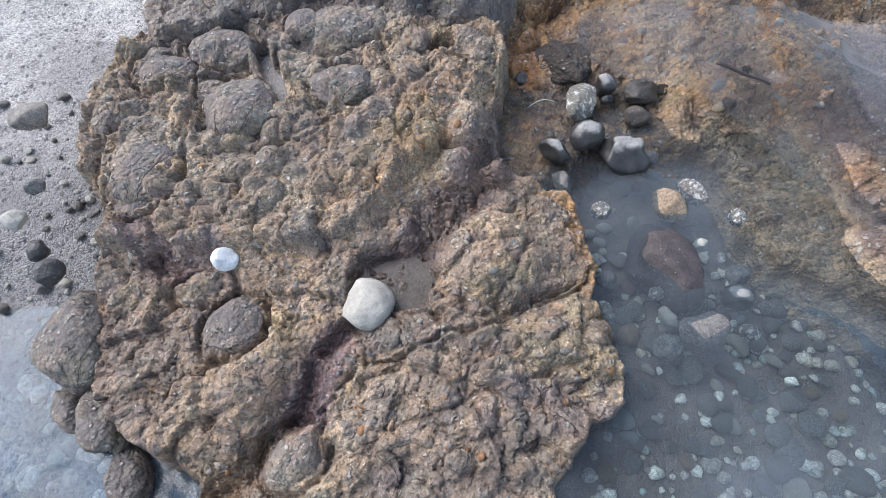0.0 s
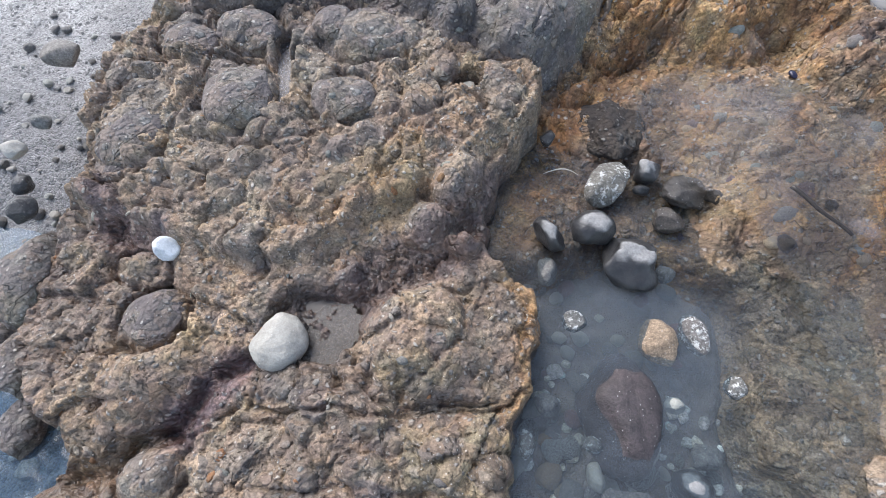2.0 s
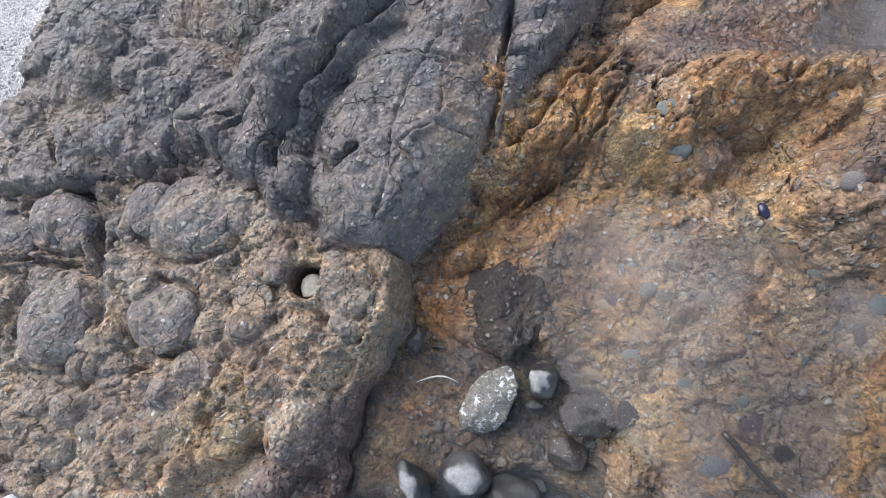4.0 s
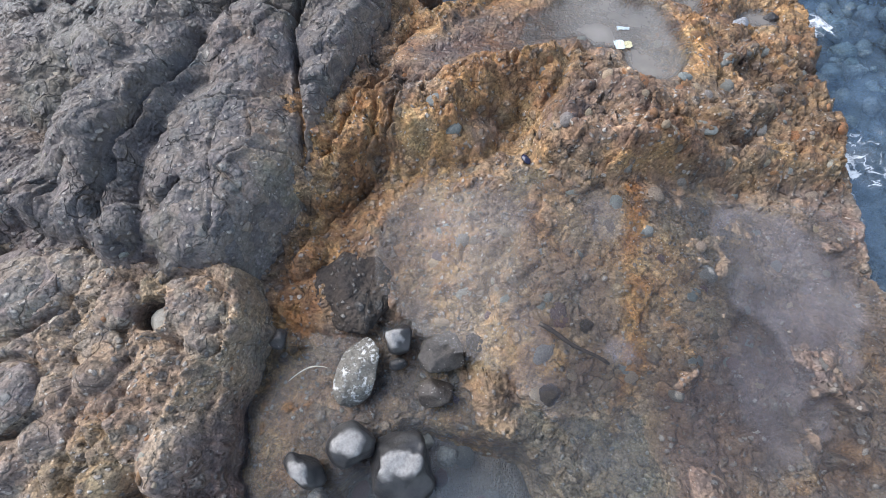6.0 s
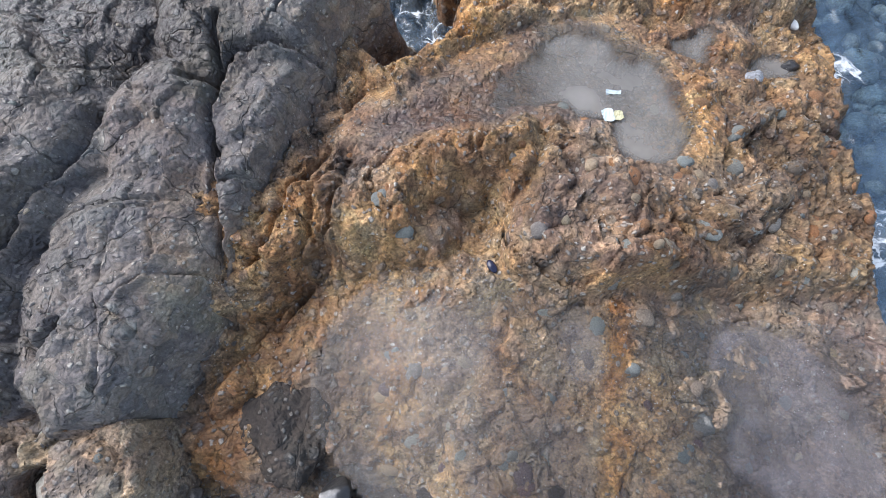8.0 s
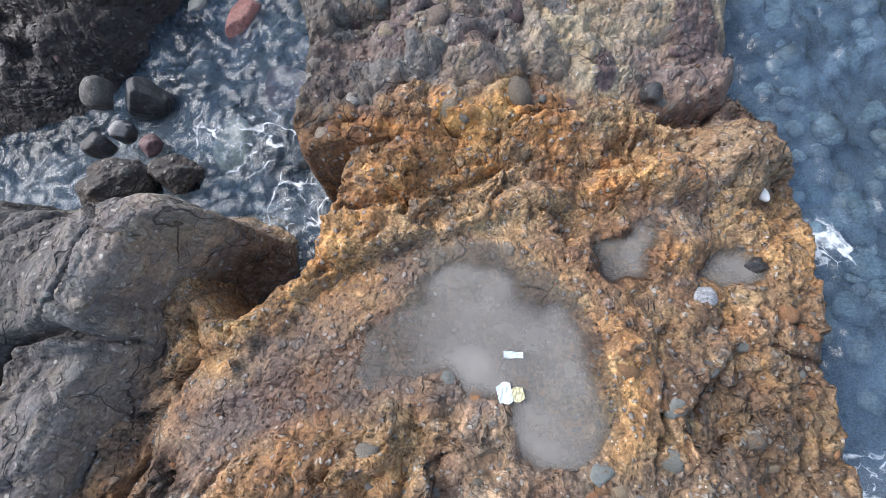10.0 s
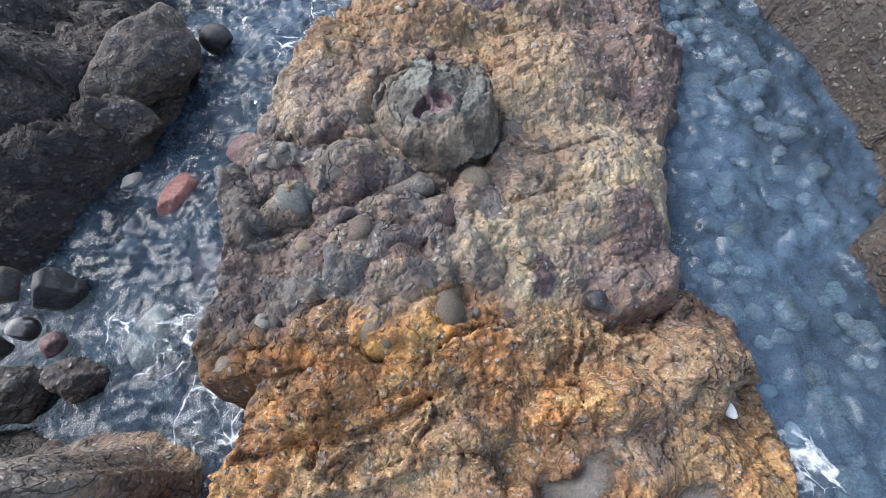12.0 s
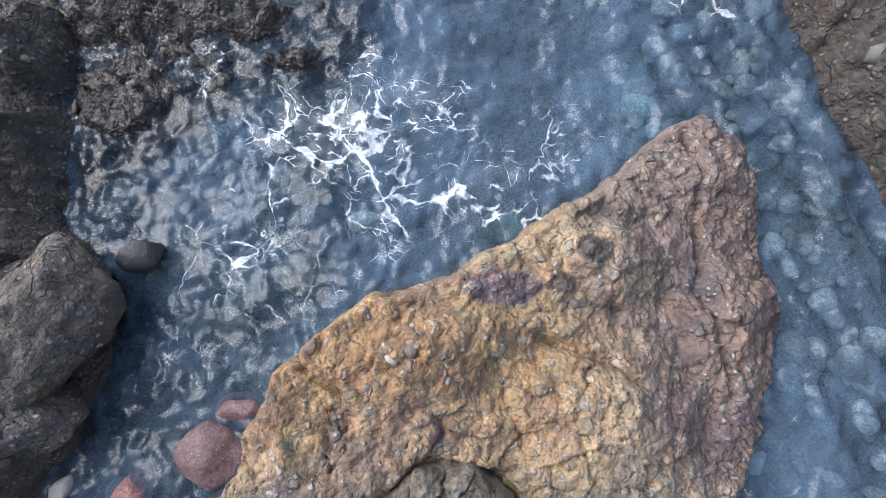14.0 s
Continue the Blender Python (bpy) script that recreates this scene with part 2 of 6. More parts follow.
def make_outcrop_rock():
    """Volcanic breccia: tan, grey, iron-stained or pale by the marks on the mesh."""
    mat, nt, bsdf = shader("shore_rock")
    p = place_of(nt)
    q = warped(nt, p, 14.0, 0.05)
    broad, mid, fine = noise_at(nt, p, 2.6), noise_at(nt, p, 11.0), noise_at(nt, p, 120.0, 4.0, 0.65)
    blot = maths(nt, "ADD", maths(nt, "MULTIPLY", broad, 0.5), maths(nt, "MULTIPLY", mid, 0.5))
    tan = ramp(nt, blot, (0.34, (0.148, 0.108, 0.085)), (0.47, (0.224, 0.17, 0.131)), (0.57, (0.302, 0.232, 0.167)), (0.68, (0.265, 0.218, 0.189)))
    grey = ramp(nt, blot, (0.32, (0.098, 0.088, 0.086)), (0.5, (0.15, 0.136, 0.13)), (0.68, (0.21, 0.195, 0.185)))
    iron = ramp(nt, blot, (0.34, (0.115, 0.055, 0.03)), (0.46, (0.25, 0.135, 0.062)), (0.55, (0.375, 0.225, 0.1)), (0.67, (0.45, 0.325, 0.175)))
    cream = ramp(nt, blot, (0.34, (0.2, 0.15, 0.108)), (0.5, (0.35, 0.275, 0.185)), (0.64, (0.48, 0.40, 0.28)))
    col = mixed(nt, mark(nt, "grey"), tan, grey)
    col = mixed(nt, 1.0, col, ramp(nt, noise_at(nt, p, 1.9, 3.0), (0.36, (0.9, 0.92, 0.94)), (0.46, (1.0, 1.0, 1.0)), (0.55, (1.05, 1.0, 0.98)), (0.64, (1.0, 1.0, 0.86))), "MULTIPLY")
    col = mixed(nt, mark(nt, "cream"), col, cream)
    col = mixed(nt, mark(nt, "iron"), col, iron)
    col = mixed(nt, mark(nt, "rust"), col, ramp(nt, blot, (0.36, (0.15, 0.06, 0.02)), (0.5, (0.38, 0.17, 0.05)), (0.62, (0.55, 0.31, 0.11))))
    col = mixed(nt, mark(nt, "plum"), col, ramp(nt, mid, (0.35, (0.10, 0.065, 0.066)), (0.65, (0.225, 0.16, 0.16))))
    col = mixed(nt, mark(nt, "dark"), col, ramp(nt, blot, (0.35, (0.014, 0.011, 0.01)), (0.5, (0.034, 0.027, 0.024)), (0.66, (0.075, 0.062, 0.053))))
    # fragments of other rock set in it, large and small
    lumps, bits, crumbs = cell_at(nt, q, 17.0), cell_at(nt, q, 44.0), cell_at(nt, p, 105.0)
    a, b, c = split(nt, lumps.outputs["Color"]), split(nt, bits.outputs["Color"]), split(nt, crumbs.outputs["Color"])
    round_a = ramp(nt, lumps.outputs["Distance"], (0.3, (1.0,)), (0.4, (0.0,)))
    pick_a = maths(nt, "MULTIPLY", round_a, ramp(nt, a[0], (0.66, (0.0,)), (0.7, (0.75,))))
    col = mixed(nt, pick_a, col, mixed(nt, 0.55, col, ramp(nt, a[1], (0.0, (0.11, 0.105, 0.105)), (0.35, (0.2, 0.21, 0.205)), (0.6, (0.3, 0.26, 0.22)), (0.8, (0.17, 0.12, 0.115)), (1.0, (0.38, 0.35, 0.30)))))
    col = mixed(nt, 1.0, col, ramp(nt, a[2], (0.0, (0.72, 0.76, 0.8)), (0.35, (0.95, 0.95, 0.97)), (0.6, (1.12, 1.06, 0.96)), (0.8, (0.9, 0.97, 0.98)), (1.0, (1.3, 1.22, 1.1))), "MULTIPLY")
    clean = noise_at(nt, p, 5.0, 4.0)
    crisp = ramp(nt, mark(nt, "soft"), (0.0, (1.0,)), (1.0, (0.25,)))
    crisp = maths(nt, "MULTIPLY", crisp, ramp(nt, mark(nt, "grey"), (0.0, (1.0,)), (1.0, (0.55,))))
    busy = maths(nt, "MULTIPLY", ramp(nt, clean, (0.4, (0.25,)), (0.58, (1.0,))), crisp)
    col = mixed(nt, busy, col, mixed(nt, 1.0, col, ramp(nt, b[0], (0.0, (0.72,)), (0.5, (1.0,)), (1.0, (1.3,))), "MULTIPLY"))
    round_b = ramp(nt, bits.outputs["Distance"], (0.3, (1.0,)), (0.42, (0.0,)))
    pick_b = maths(nt, "MULTIPLY", round_b, ramp(nt, b[1], (0.74, (0.0,)), (0.77, (0.8,))))
    col = mixed(nt, pick_b, col, ramp(nt, b[2], (0.0, (0.14, 0.145, 0.145)), (0.5, (0.27, 0.245, 0.22)), (1.0, (0.46, 0.43, 0.38))))
    col = mixed(nt, busy, col, mixed(nt, 1.0, col, ramp(nt, c[0], (0.0, (0.7,)), (0.6, (1.0,)), (1.0, (1.35,))), "MULTIPLY"))
    rims = ramp(nt, cell_at(nt, q, 44.0, "DISTANCE_TO_EDGE").outputs["Distance"], (0.0, (0.72,)), (0.09, (1.0,)))
    rims = mixed(nt, 1.0, rims, ramp(nt, cell_at(nt, q, 17.0, "DISTANCE_TO_EDGE").outputs["Distance"], (0.0, (0.65,)), (0.05, (1.0,))), "MULTIPLY")
    col = mixed(nt, ramp(nt, mid, (0.4, (0.1,)), (0.6, (0.9,))), col, mixed(nt, 1.0, col, rims, "MULTIPLY"))
    col = mixed(nt, crisp, col, mixed(nt, 1.0, col, ramp(nt, fine, (0.34, (0.6,)), (0.48, (1.0,)), (0.66, (1.26,))), "MULTIPLY"))
    gritty = maths(nt, "MULTIPLY", maths(nt, "ADD", maths(nt, "MULTIPLY", mark(nt, "iron"), 1.35), 0.08, True), crisp)
    col = mixed(nt, gritty, col, mixed(nt, 1.0, col, ramp(nt, noise_at(nt, q, 48.0, 5.0, 0.75), (0.36, (0.5, 0.47, 0.45)), (0.48, (0.98, 0.97, 0.95)), (0.56, (1.05, 1.05, 1.05)), (0.66, (1.5, 1.52, 1.5))), "MULTIPLY"))
    col = mixed(nt, maths(nt, "MULTIPLY", mark(nt, "dark"), 0.6), col, (0.03, 0.025, 0.022))
    # small gas holes, the shade inside them darkened into the colour
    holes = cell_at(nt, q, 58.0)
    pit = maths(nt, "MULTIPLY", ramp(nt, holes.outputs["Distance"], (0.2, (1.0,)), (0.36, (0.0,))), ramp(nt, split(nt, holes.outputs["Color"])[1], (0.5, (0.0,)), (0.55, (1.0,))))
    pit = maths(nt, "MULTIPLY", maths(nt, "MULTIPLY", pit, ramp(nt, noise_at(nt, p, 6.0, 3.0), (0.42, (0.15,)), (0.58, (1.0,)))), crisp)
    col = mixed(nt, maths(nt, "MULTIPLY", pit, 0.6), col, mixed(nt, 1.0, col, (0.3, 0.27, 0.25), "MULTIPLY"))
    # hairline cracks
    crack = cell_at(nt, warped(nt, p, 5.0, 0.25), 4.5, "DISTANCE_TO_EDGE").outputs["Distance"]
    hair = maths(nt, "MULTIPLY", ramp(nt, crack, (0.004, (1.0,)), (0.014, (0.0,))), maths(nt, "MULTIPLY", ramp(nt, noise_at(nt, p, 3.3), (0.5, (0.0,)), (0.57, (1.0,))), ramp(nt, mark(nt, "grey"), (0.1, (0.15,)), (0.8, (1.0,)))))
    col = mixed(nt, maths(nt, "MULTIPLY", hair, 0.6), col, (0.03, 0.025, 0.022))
    # scattered white barnacles
    dot = maths(nt, "MULTIPLY", ramp(nt, crumbs.outputs["Distance"], (0.2, (1.0,)), (0.3, (0.0,))), ramp(nt, c[2], (0.90, (0.0,)), (0.91, (1.0,))))
    dot = maths(nt, "MULTIPLY", dot, crisp)
    col = mixed(nt, maths(nt, "MULTIPLY", dot, maths(nt, "MULTIPLY", ramp(nt, broad, (0.42, (0.2,)), (0.6, (0.9,))), ramp(nt, mark(nt, "dark"), (0.0, (1.0,)), (1.0, (0.12,))))), col, (0.6, 0.58, 0.54))
    wet = mark(nt, "wet")
    col = mixed(nt, wet, col, mixed(nt, 1.0, col, (0.62, 0.58, 0.58), "MULTIPLY"))
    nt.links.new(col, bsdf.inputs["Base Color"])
    nt.links.new(ramp(nt, wet, (0.0, (0.85,)), (1.0, (0.28,))), bsdf.inputs["Roughness"])
    h = maths(nt, "ADD", maths(nt, "MULTIPLY", fine, 0.4), maths(nt, "MULTIPLY", maths(nt, "ADD", pick_b, b[0]), 0.35))
    h = maths(nt, "ADD", h, maths(nt, "MULTIPLY", maths(nt, "ADD", pick_a, noise_at(nt, q, 34.0, 4.0)), 0.8))
    h = maths(nt, "SUBTRACT", h, maths(nt, "MULTIPLY", maths(nt, "ADD", lumps.outputs["Distance"], bits.outputs["Distance"]), 0.7))
    bumped(nt, bsdf, maths(nt, "SUBTRACT", maths(nt, "SUBTRACT", h, maths(nt, "MULTIPLY", pit, 1.0)), maths(nt, "MULTIPLY", hair, 1.6)), 1.0, 0.013)
    return mat


def make_cobble(name, dark, light, rough=0.7, spots=0.0, tint=0.35, heap=False, plain=False):
    mat, nt, bsdf = shader(name)
    p = place_of(nt)
    if heap:
        chance = nt.nodes.new("ShaderNodeNewGeometry").outputs["Random Per Island"]
    else:
        chance = nt.nodes.new("ShaderNodeObjectInfo").outputs["Random"]
    big, small, grain = noise_at(nt, p, 9.0), noise_at(nt, p, 60.0, 5.0, 0.7), noise_at(nt, p, 170.0, 3.0)
    col = ramp(nt, big, (0.32, dark), (0.68, light))
    much = 0.3 if plain else 1.0
    col = mixed(nt, much, col, mixed(nt, 1.0, col, ramp(nt, small, (0.32, (0.5,)), (0.5, (1.0,)), (0.68, (1.4,))), "MULTIPLY"))
    col = mixed(nt, much, col, mixed(nt, 1.0, col, ramp(nt, grain, (0.36, (0.65,)), (0.64, (1.3,))), "MULTIPLY"))
    col = mixed(nt, tint, col, mixed(nt, 1.0, col, ramp(nt, chance, (0.0, (0.5, 0.53, 0.53)), (0.25, (1.3, 1.1, 0.9)), (0.5, (0.75, 0.9, 0.88)), (0.75, (1.1, 0.95, 0.92)), (1.0, (1.8, 1.75, 1.65))), "MULTIPLY"))
    flecks = cell_at(nt, p, 130.0)
    fleck = maths(nt, "MULTIPLY", ramp(nt, flecks.outputs["Distance"], (0.22, (1.0,)), (0.32, (0.0,))), ramp(nt, split(nt, flecks.outputs["Color"])[0], (0.93, (0.0,)), (0.94, (0.7,))))
    col = mixed(nt, fleck, col, (0.5, 0.49, 0.46))
    if spots:
        crust = maths(nt, "MULTIPLY", ramp(nt, noise_at(nt, p, 45.0, 6.0, 0.75), (0.6 - 0.1 * spots, (0.0,)), (0.64 - 0.1 * spots, (1.0,))), ramp(nt, noise_at(nt, p, 11.0), (0.4, (0.0,)), (0.52, (1.0,))))
        col = mixed(nt, crust, col, ramp(nt, grain, (0.35, (0.42, 0.42, 0.4)), (0.6, (0.74, 0.73, 0.7))))
        small = maths(nt, "ADD", small, crust)
    nt.links.new(col, bsdf.inputs["Base Color"])
    bsdf.inputs["Roughness"].default_value = rough
    bumped(nt, bsdf, maths(nt, "ADD", small, maths(nt, "MULTIPLY", grain, 0.4)), 0.8, 0.008)
    return mat


def make_gravel():
    mat, nt, bsdf = shader("beach_gravel")
    p = place_of(nt)
    grains, stones = cell_at(nt, p, 130.0), cell_at(nt, p, 34.0)
    one, two = nt.nodes.new("ShaderNodeSeparateColor"), nt.nodes.new("ShaderNodeSeparateColor")
    nt.links.new(grains.outputs["Color"], one.inputs[0])
    nt.links.new(stones.outputs["Color"], two.inputs[0])
    col = ramp(nt, one.outputs[0], (0.0, (0.17, 0.165, 0.16)), (0.35, (0.36, 0.35, 0.335)), (0.8, (0.52, 0.505, 0.48)), (1.0, (0.66, 0.65, 0.63)))
    big = maths(nt, "MULTIPLY", ramp(nt, two.outputs[1], (0.72, (0.0,)), (0.75, (1.0,))), ramp(nt, stones.outputs["Distance"], (0.35, (1.0,)), (0.42, (0.0,))))
    col = mixed(nt, big, col, ramp(nt, two.outputs[0], (0.0, (0.09, 0.09, 0.092)), (0.6, (0.24, 0.235, 0.23)), (1.0, (0.4, 0.39, 0.37))))
    col = mixed(nt, 1.0, col, ramp(nt, noise_at(nt, p, 2.5), (0.35, (0.7,)), (0.65, (1.0,))), "MULTIPLY")
    wet = mark(nt, "wet")
    col = mixed(nt, wet, col, mixed(nt, 1.0, col, (0.42, 0.41, 0.42), "MULTIPLY"))
    col = mixed(nt, mark(nt, "silt"), col, ramp(nt, noise_at(nt, p, 6.0), (0.35, (0.10, 0.085, 0.075)), (0.65, (0.20, 0.165, 0.14))))
    nt.links.new(col, bsdf.inputs["Base Color"])
    nt.links.new(ramp(nt, wet, (0.0, (0.85,)), (1.0, (0.35,))), bsdf.inputs["Roughness"])
    h = maths(nt, "SUBTRACT", maths(nt, "MULTIPLY", big, 1.5), maths(nt, "ADD", grains.outputs["Distance"], stones.outputs["Distance"]))
    bumped(nt, bsdf, h, 0.7, 0.01)
    return mat


def make_water(name, silt, share, ripple, size, foam=False, tone=(0.86, 0.93, 0.95), gloss_rough=0.12):
    """Cloudy water: clear and silty in shares, mirroring the sky by its gloss."""
    mat, nt, bsdf = shader(name)
    nt.nodes.remove(bsdf)
    out = nt.nodes["Material Output"]
    p = place_of(nt)
    clear = nt.nodes.new("ShaderNodeBsdfTransparent")
    deep = mark(nt, "deep")
    nt.links.new(mixed(nt, deep, tuple(0.5 + 0.5 * v for v in tone), tone), clear.inputs["Color"])
    # diffuse silt; in the shelf film it also carries painted sky sheen
    mud = nt.nodes.new("ShaderNodeBsdfDiffuse")
    nt.links.new(ramp(nt, noise_at(nt, p, 2.2, 3.0), (0.35, tuple(0.75 * v for v in silt)), (0.65, tuple(1.2 * v for v in silt))), mud.inputs["Color"])
    body = nt.nodes.new("ShaderNodeMixShader")
    cloud = ramp(nt, noise_at(nt, warped(nt, p, 1.2, 0.5), 2.4, 5.0), (0.36, (0.55 * share,)), (0.66, (min(1.0, 1.4 * share),)))
    nt.links.new(maths(nt, "MULTIPLY", cloud, maths(nt, "ADD", maths(nt, "MULTIPLY", deep, 0.88), 0.12), True), body.inputs[0])
    nt.links.new(clear.outputs[0], body.inputs[1])
    nt.links.new(mud.outputs[0], body.inputs[2])
    gloss = add(nt, "ShaderNodeBsdfGlossy", Roughness=gloss_rough)
    bump = nt.nodes.new("ShaderNodeBump")
    bump.inputs["Strength"].default_value, bump.inputs["Distance"].default_value = 1.0, ripple
    nt.links.new(maths(nt, "MULTIPLY", noise_at(nt, p, size, 2.0), maths(nt, "SUBTRACT", 1.0, maths(nt, "MULTIPLY", mark(nt, "calm"), 0.85))), bump.inputs["Height"])
    nt.links.new(bump.outputs[0], gloss.inputs["Normal"])
    nt.links.new(bump.outputs[0], mud.inputs["Normal"])
    fres = add(nt, "ShaderNodeFresnel", IOR=1.33)
    nt.links.new(bump.outputs[0], fres.inputs["Normal"])
    top = nt.nodes.new("ShaderNodeMixShader")
    nt.links.new(fres.outputs[0], top.inputs[0])
    nt.links.new(body.outputs[0], top.inputs[1])
    nt.links.new(gloss.outputs[0], top.inputs[2])
    last = top
    if foam:
        m = mark(nt, "foam")
        moved = warped(nt, warped(nt, p, 2.5, 0.35), 7.0, 0.13)
        gate = maths(nt, "ADD", m, maths(nt, "MULTIPLY", noise_at(nt, p, 3.0, 4.0), 0.8))
        fac = 0.0
        for scale, width, start in ((5.0, 0.24, 0.7), (10.0, 0.2, 0.8), (20.0, 0.16, 0.95)):
            edge = cell_at(nt, moved, scale, "DISTANCE_TO_EDGE").outputs["Distance"]
            wide = maths(nt, "MULTIPLY", maths(nt, "SUBTRACT", gate, start), maths(nt, "MULTIPLY", ramp(nt, noise_at(nt, p, 1.3 * scale, 4.0), (0.4, (0.0,)), (0.66, (1.0,))), width))
            fac = maths(nt, "MAXIMUM", fac, maths(nt, "MULTIPLY", maths(nt, "SUBTRACT", wide, edge), 22.0, True))
        fac = maths(nt, "MULTIPLY", maths(nt, "MULTIPLY", fac, ramp(nt, noise_at(nt, p, 30.0, 5.0, 0.7), (0.36, (0.25,)), (0.56, (1.0,)))), 0.85)
        milk = maths(nt, "MULTIPLY", maths(nt, "MULTIPLY", maths(nt, "SUBTRACT", gate, 1.0), ramp(nt, noise_at(nt, moved, 5.0, 4.0), (0.45, (0.0,)), (0.68, (1.0,)))), 0.45, True)
        fac = maths(nt, "MAXIMUM", fac, milk)
        white = add(nt, "ShaderNodeBsdfDiffuse", Color=(0.66, 0.7, 0.73, 1))
        last = nt.nodes.new("ShaderNodeMixShader")
        nt.links.new(fac, last.inputs[0])
        nt.links.new(top.outputs[0], last.inputs[1])
        nt.links.new(white.outputs[0], last.inputs[2])
    nt.links.new(last.outputs[0], out.inputs["Surface"])
    return mat


def make_plain(name, color, rough=0.7, grain=0.25, scale=40.0):
    mat, nt, bsdf = shader(name)
    p = place_of(nt)
    n = noise_at(nt, p, scale)
    nt.links.new(ramp(nt, n, (0.3, tuple(v * (1 - grain) for v in color)), (0.7, tuple(min(1, v * (1 + grain)) for v in color))), bsdf.inputs["Base Color"])
    bsdf.inputs["Roughness"].default_value = rough
    bumped(nt, bsdf, n, 0.3, 0.003)
    return mat


ROCK = make_outcrop_rock()
GRAVEL = make_gravel()
SEA = make_water("sea_water", (0.108, 0.178, 0.268), 0.32, 0.1, 5.0, foam=True, tone=(0.65, 0.8, 0.895), gloss_rough=0.2)
POOL = make_water("pool_water", (0.17, 0.2, 0.235), 0.2, 0.002, 6.0, tone=(0.78, 0.87, 0.91), gloss_rough=0.3)
MUDDY = make_water("muddy_water", (0.28, 0.265, 0.245), 0.55, 0.001, 5.0, gloss_rough=0.4)
HOLLOW = make_water("hollow_water", (0.15, 0.13, 0.115), 0.5, 0.001, 5.0, gloss_rough=0.35)
# pale mauve: thin silt plus the sky's reflection painted into the colour
SHEEN_FILM = make_water("silt_sheen_film", (0.34, 0.305, 0.32), 0.34, 0.001, 5.0, gloss_rough=0.45)
COBBLE = make_cobble("grey_cobble", (0.11, 0.105, 0.10), (0.21, 0.20, 0.19))
BROWN_COBBLE = make_cobble("brown_cobble", (0.165, 0.125, 0.088), (0.275, 0.215, 0.155))
WET_COBBLE = make_cobble("wet_dark_cobble", (0.022, 0.022, 0.024), (0.05, 0.049, 0.05), 0.28)
BARNACLED = make_cobble("barnacled_cobble", (0.10, 0.095, 0.09), (0.2, 0.19, 0.175), 0.75, spots=1.0)
PALE_COBBLE = make_cobble("pale_cobble", (0.29, 0.28, 0.25), (0.4, 0.385, 0.345), tint=0.25, plain=True)
WHITE_COBBLE = make_cobble("white_cobble", (0.5, 0.53, 0.55), (0.66, 0.68, 0.7), tint=0.0, plain=True)
PLUM_COBBLE = make_cobble("plum_cobble", (0.10, 0.055, 0.055), (0.20, 0.12, 0.12), 0.5, tint=0.2)
RED_COBBLE = make_cobble("red_cobble", (0.18, 0.07, 0.058), (0.3, 0.14, 0.12), 0.45, tint=0.0)

# ---- setting: ground and sea ----
SEA_LEVEL, POOL_LEVEL = -0.14, 0.035
BASIN = [(-0.3, -1.6), (-0.2, 0.2), (-0.1, 1.0), (-0.1, 1.7), (0.0, 2.0), (0.9, 1.9), (1.1, 1.4), (1.1, 0.8), (1.5, 0.5), (1.9, -1.6)]


TAN_LINE = [(-1.44, -0.08), (-1.6, 0.06), (-1.73, 0.16), (-1.89, 0.3), (-1.95, 0.5), (-2.01, 0.7), (-2.03, 0.85), (-2.01, 0.98), (-2.0, 1.1), (-2.14, 1.35), (-2.22, 1.69), (-2.22, 2.08), (-1.95, 2.3), (-1.46, 2.38), (-1.15, 2.5), (-0.81, 2.42), (-0.58, 2.33), (-0.32, 2.28), (-0.08, 2.3), (-0.02, 2.1), (-0.06, 1.85), (-0.16, 1.5), (-0.1, 1.25), (0.02, 1.15), (0.13, 1.15), (0.17, 0.8), (0.13, 0.5), (0.13, 0.15), (-0.08, 0.0), (-0.2, -0.2), (-0.3, -1.0), (-1.67, -1.0), (-1.57, -0.3)]
GREY_LINE = [(-1.95, 2.0), (-1.79, 2.12), (-1.46, 2.18), (-1.15, 2.32), (-0.81, 2.24), (-0.58, 2.16), (-0.32, 2.1), (-0.1, 2.16), (-0.02, 2.33), (0.12, 2.55), (0.26, 2.81), (0.36, 3.1), (0.46, 3.42), (0.6, 3.7), (0.82, 3.86), (0.66, 3.98), (0.45, 4.02), (0.24, 4.0), (-0.06, 4.1), (-0.4, 4.1), (-1.5, 4.1), (-2.3, 4.0), (-2.15, 3.1), (-2.1, 2.6)]
ORANGE_LINE = [(-0.25, 2.3), (-0.25, 1.9), (-0.35, 1.5), (-0.3, 1.15), (-0.05, 1.22), (0.08, 1.22), (0.18, 1.34), (0.34, 1.46), (0.5, 1.53), (0.64, 1.5), (0.76, 1.46), (0.95, 1.4), (0.98, 1.2), (0.93, 0.95), (0.96, 0.75), (1.17, 0.66), (1.3, 0.5), (1.5, 0.38), (1.65, 0.1), (1.7, -0.5), (2.8, -0.5), (2.9, 1.2), (2.6, 1.7), (2.4, 1.9), (2.48, 2.2), (2.62, 2.56), (2.72, 2.9), (2.78, 3.2), (2.82, 3.5), (2.86, 3.8), (2.88, 4.15), (2.5, 4.4), (1.4, 4.4), (1.1, 4.1), (1.02, 3.84), (0.97, 3.68), (0.86, 3.63), (0.79, 3.56), (0.71, 3.62), (0.62, 3.8), (0.45, 3.9), (0.1, 3.4), (-0.15, 2.6)]


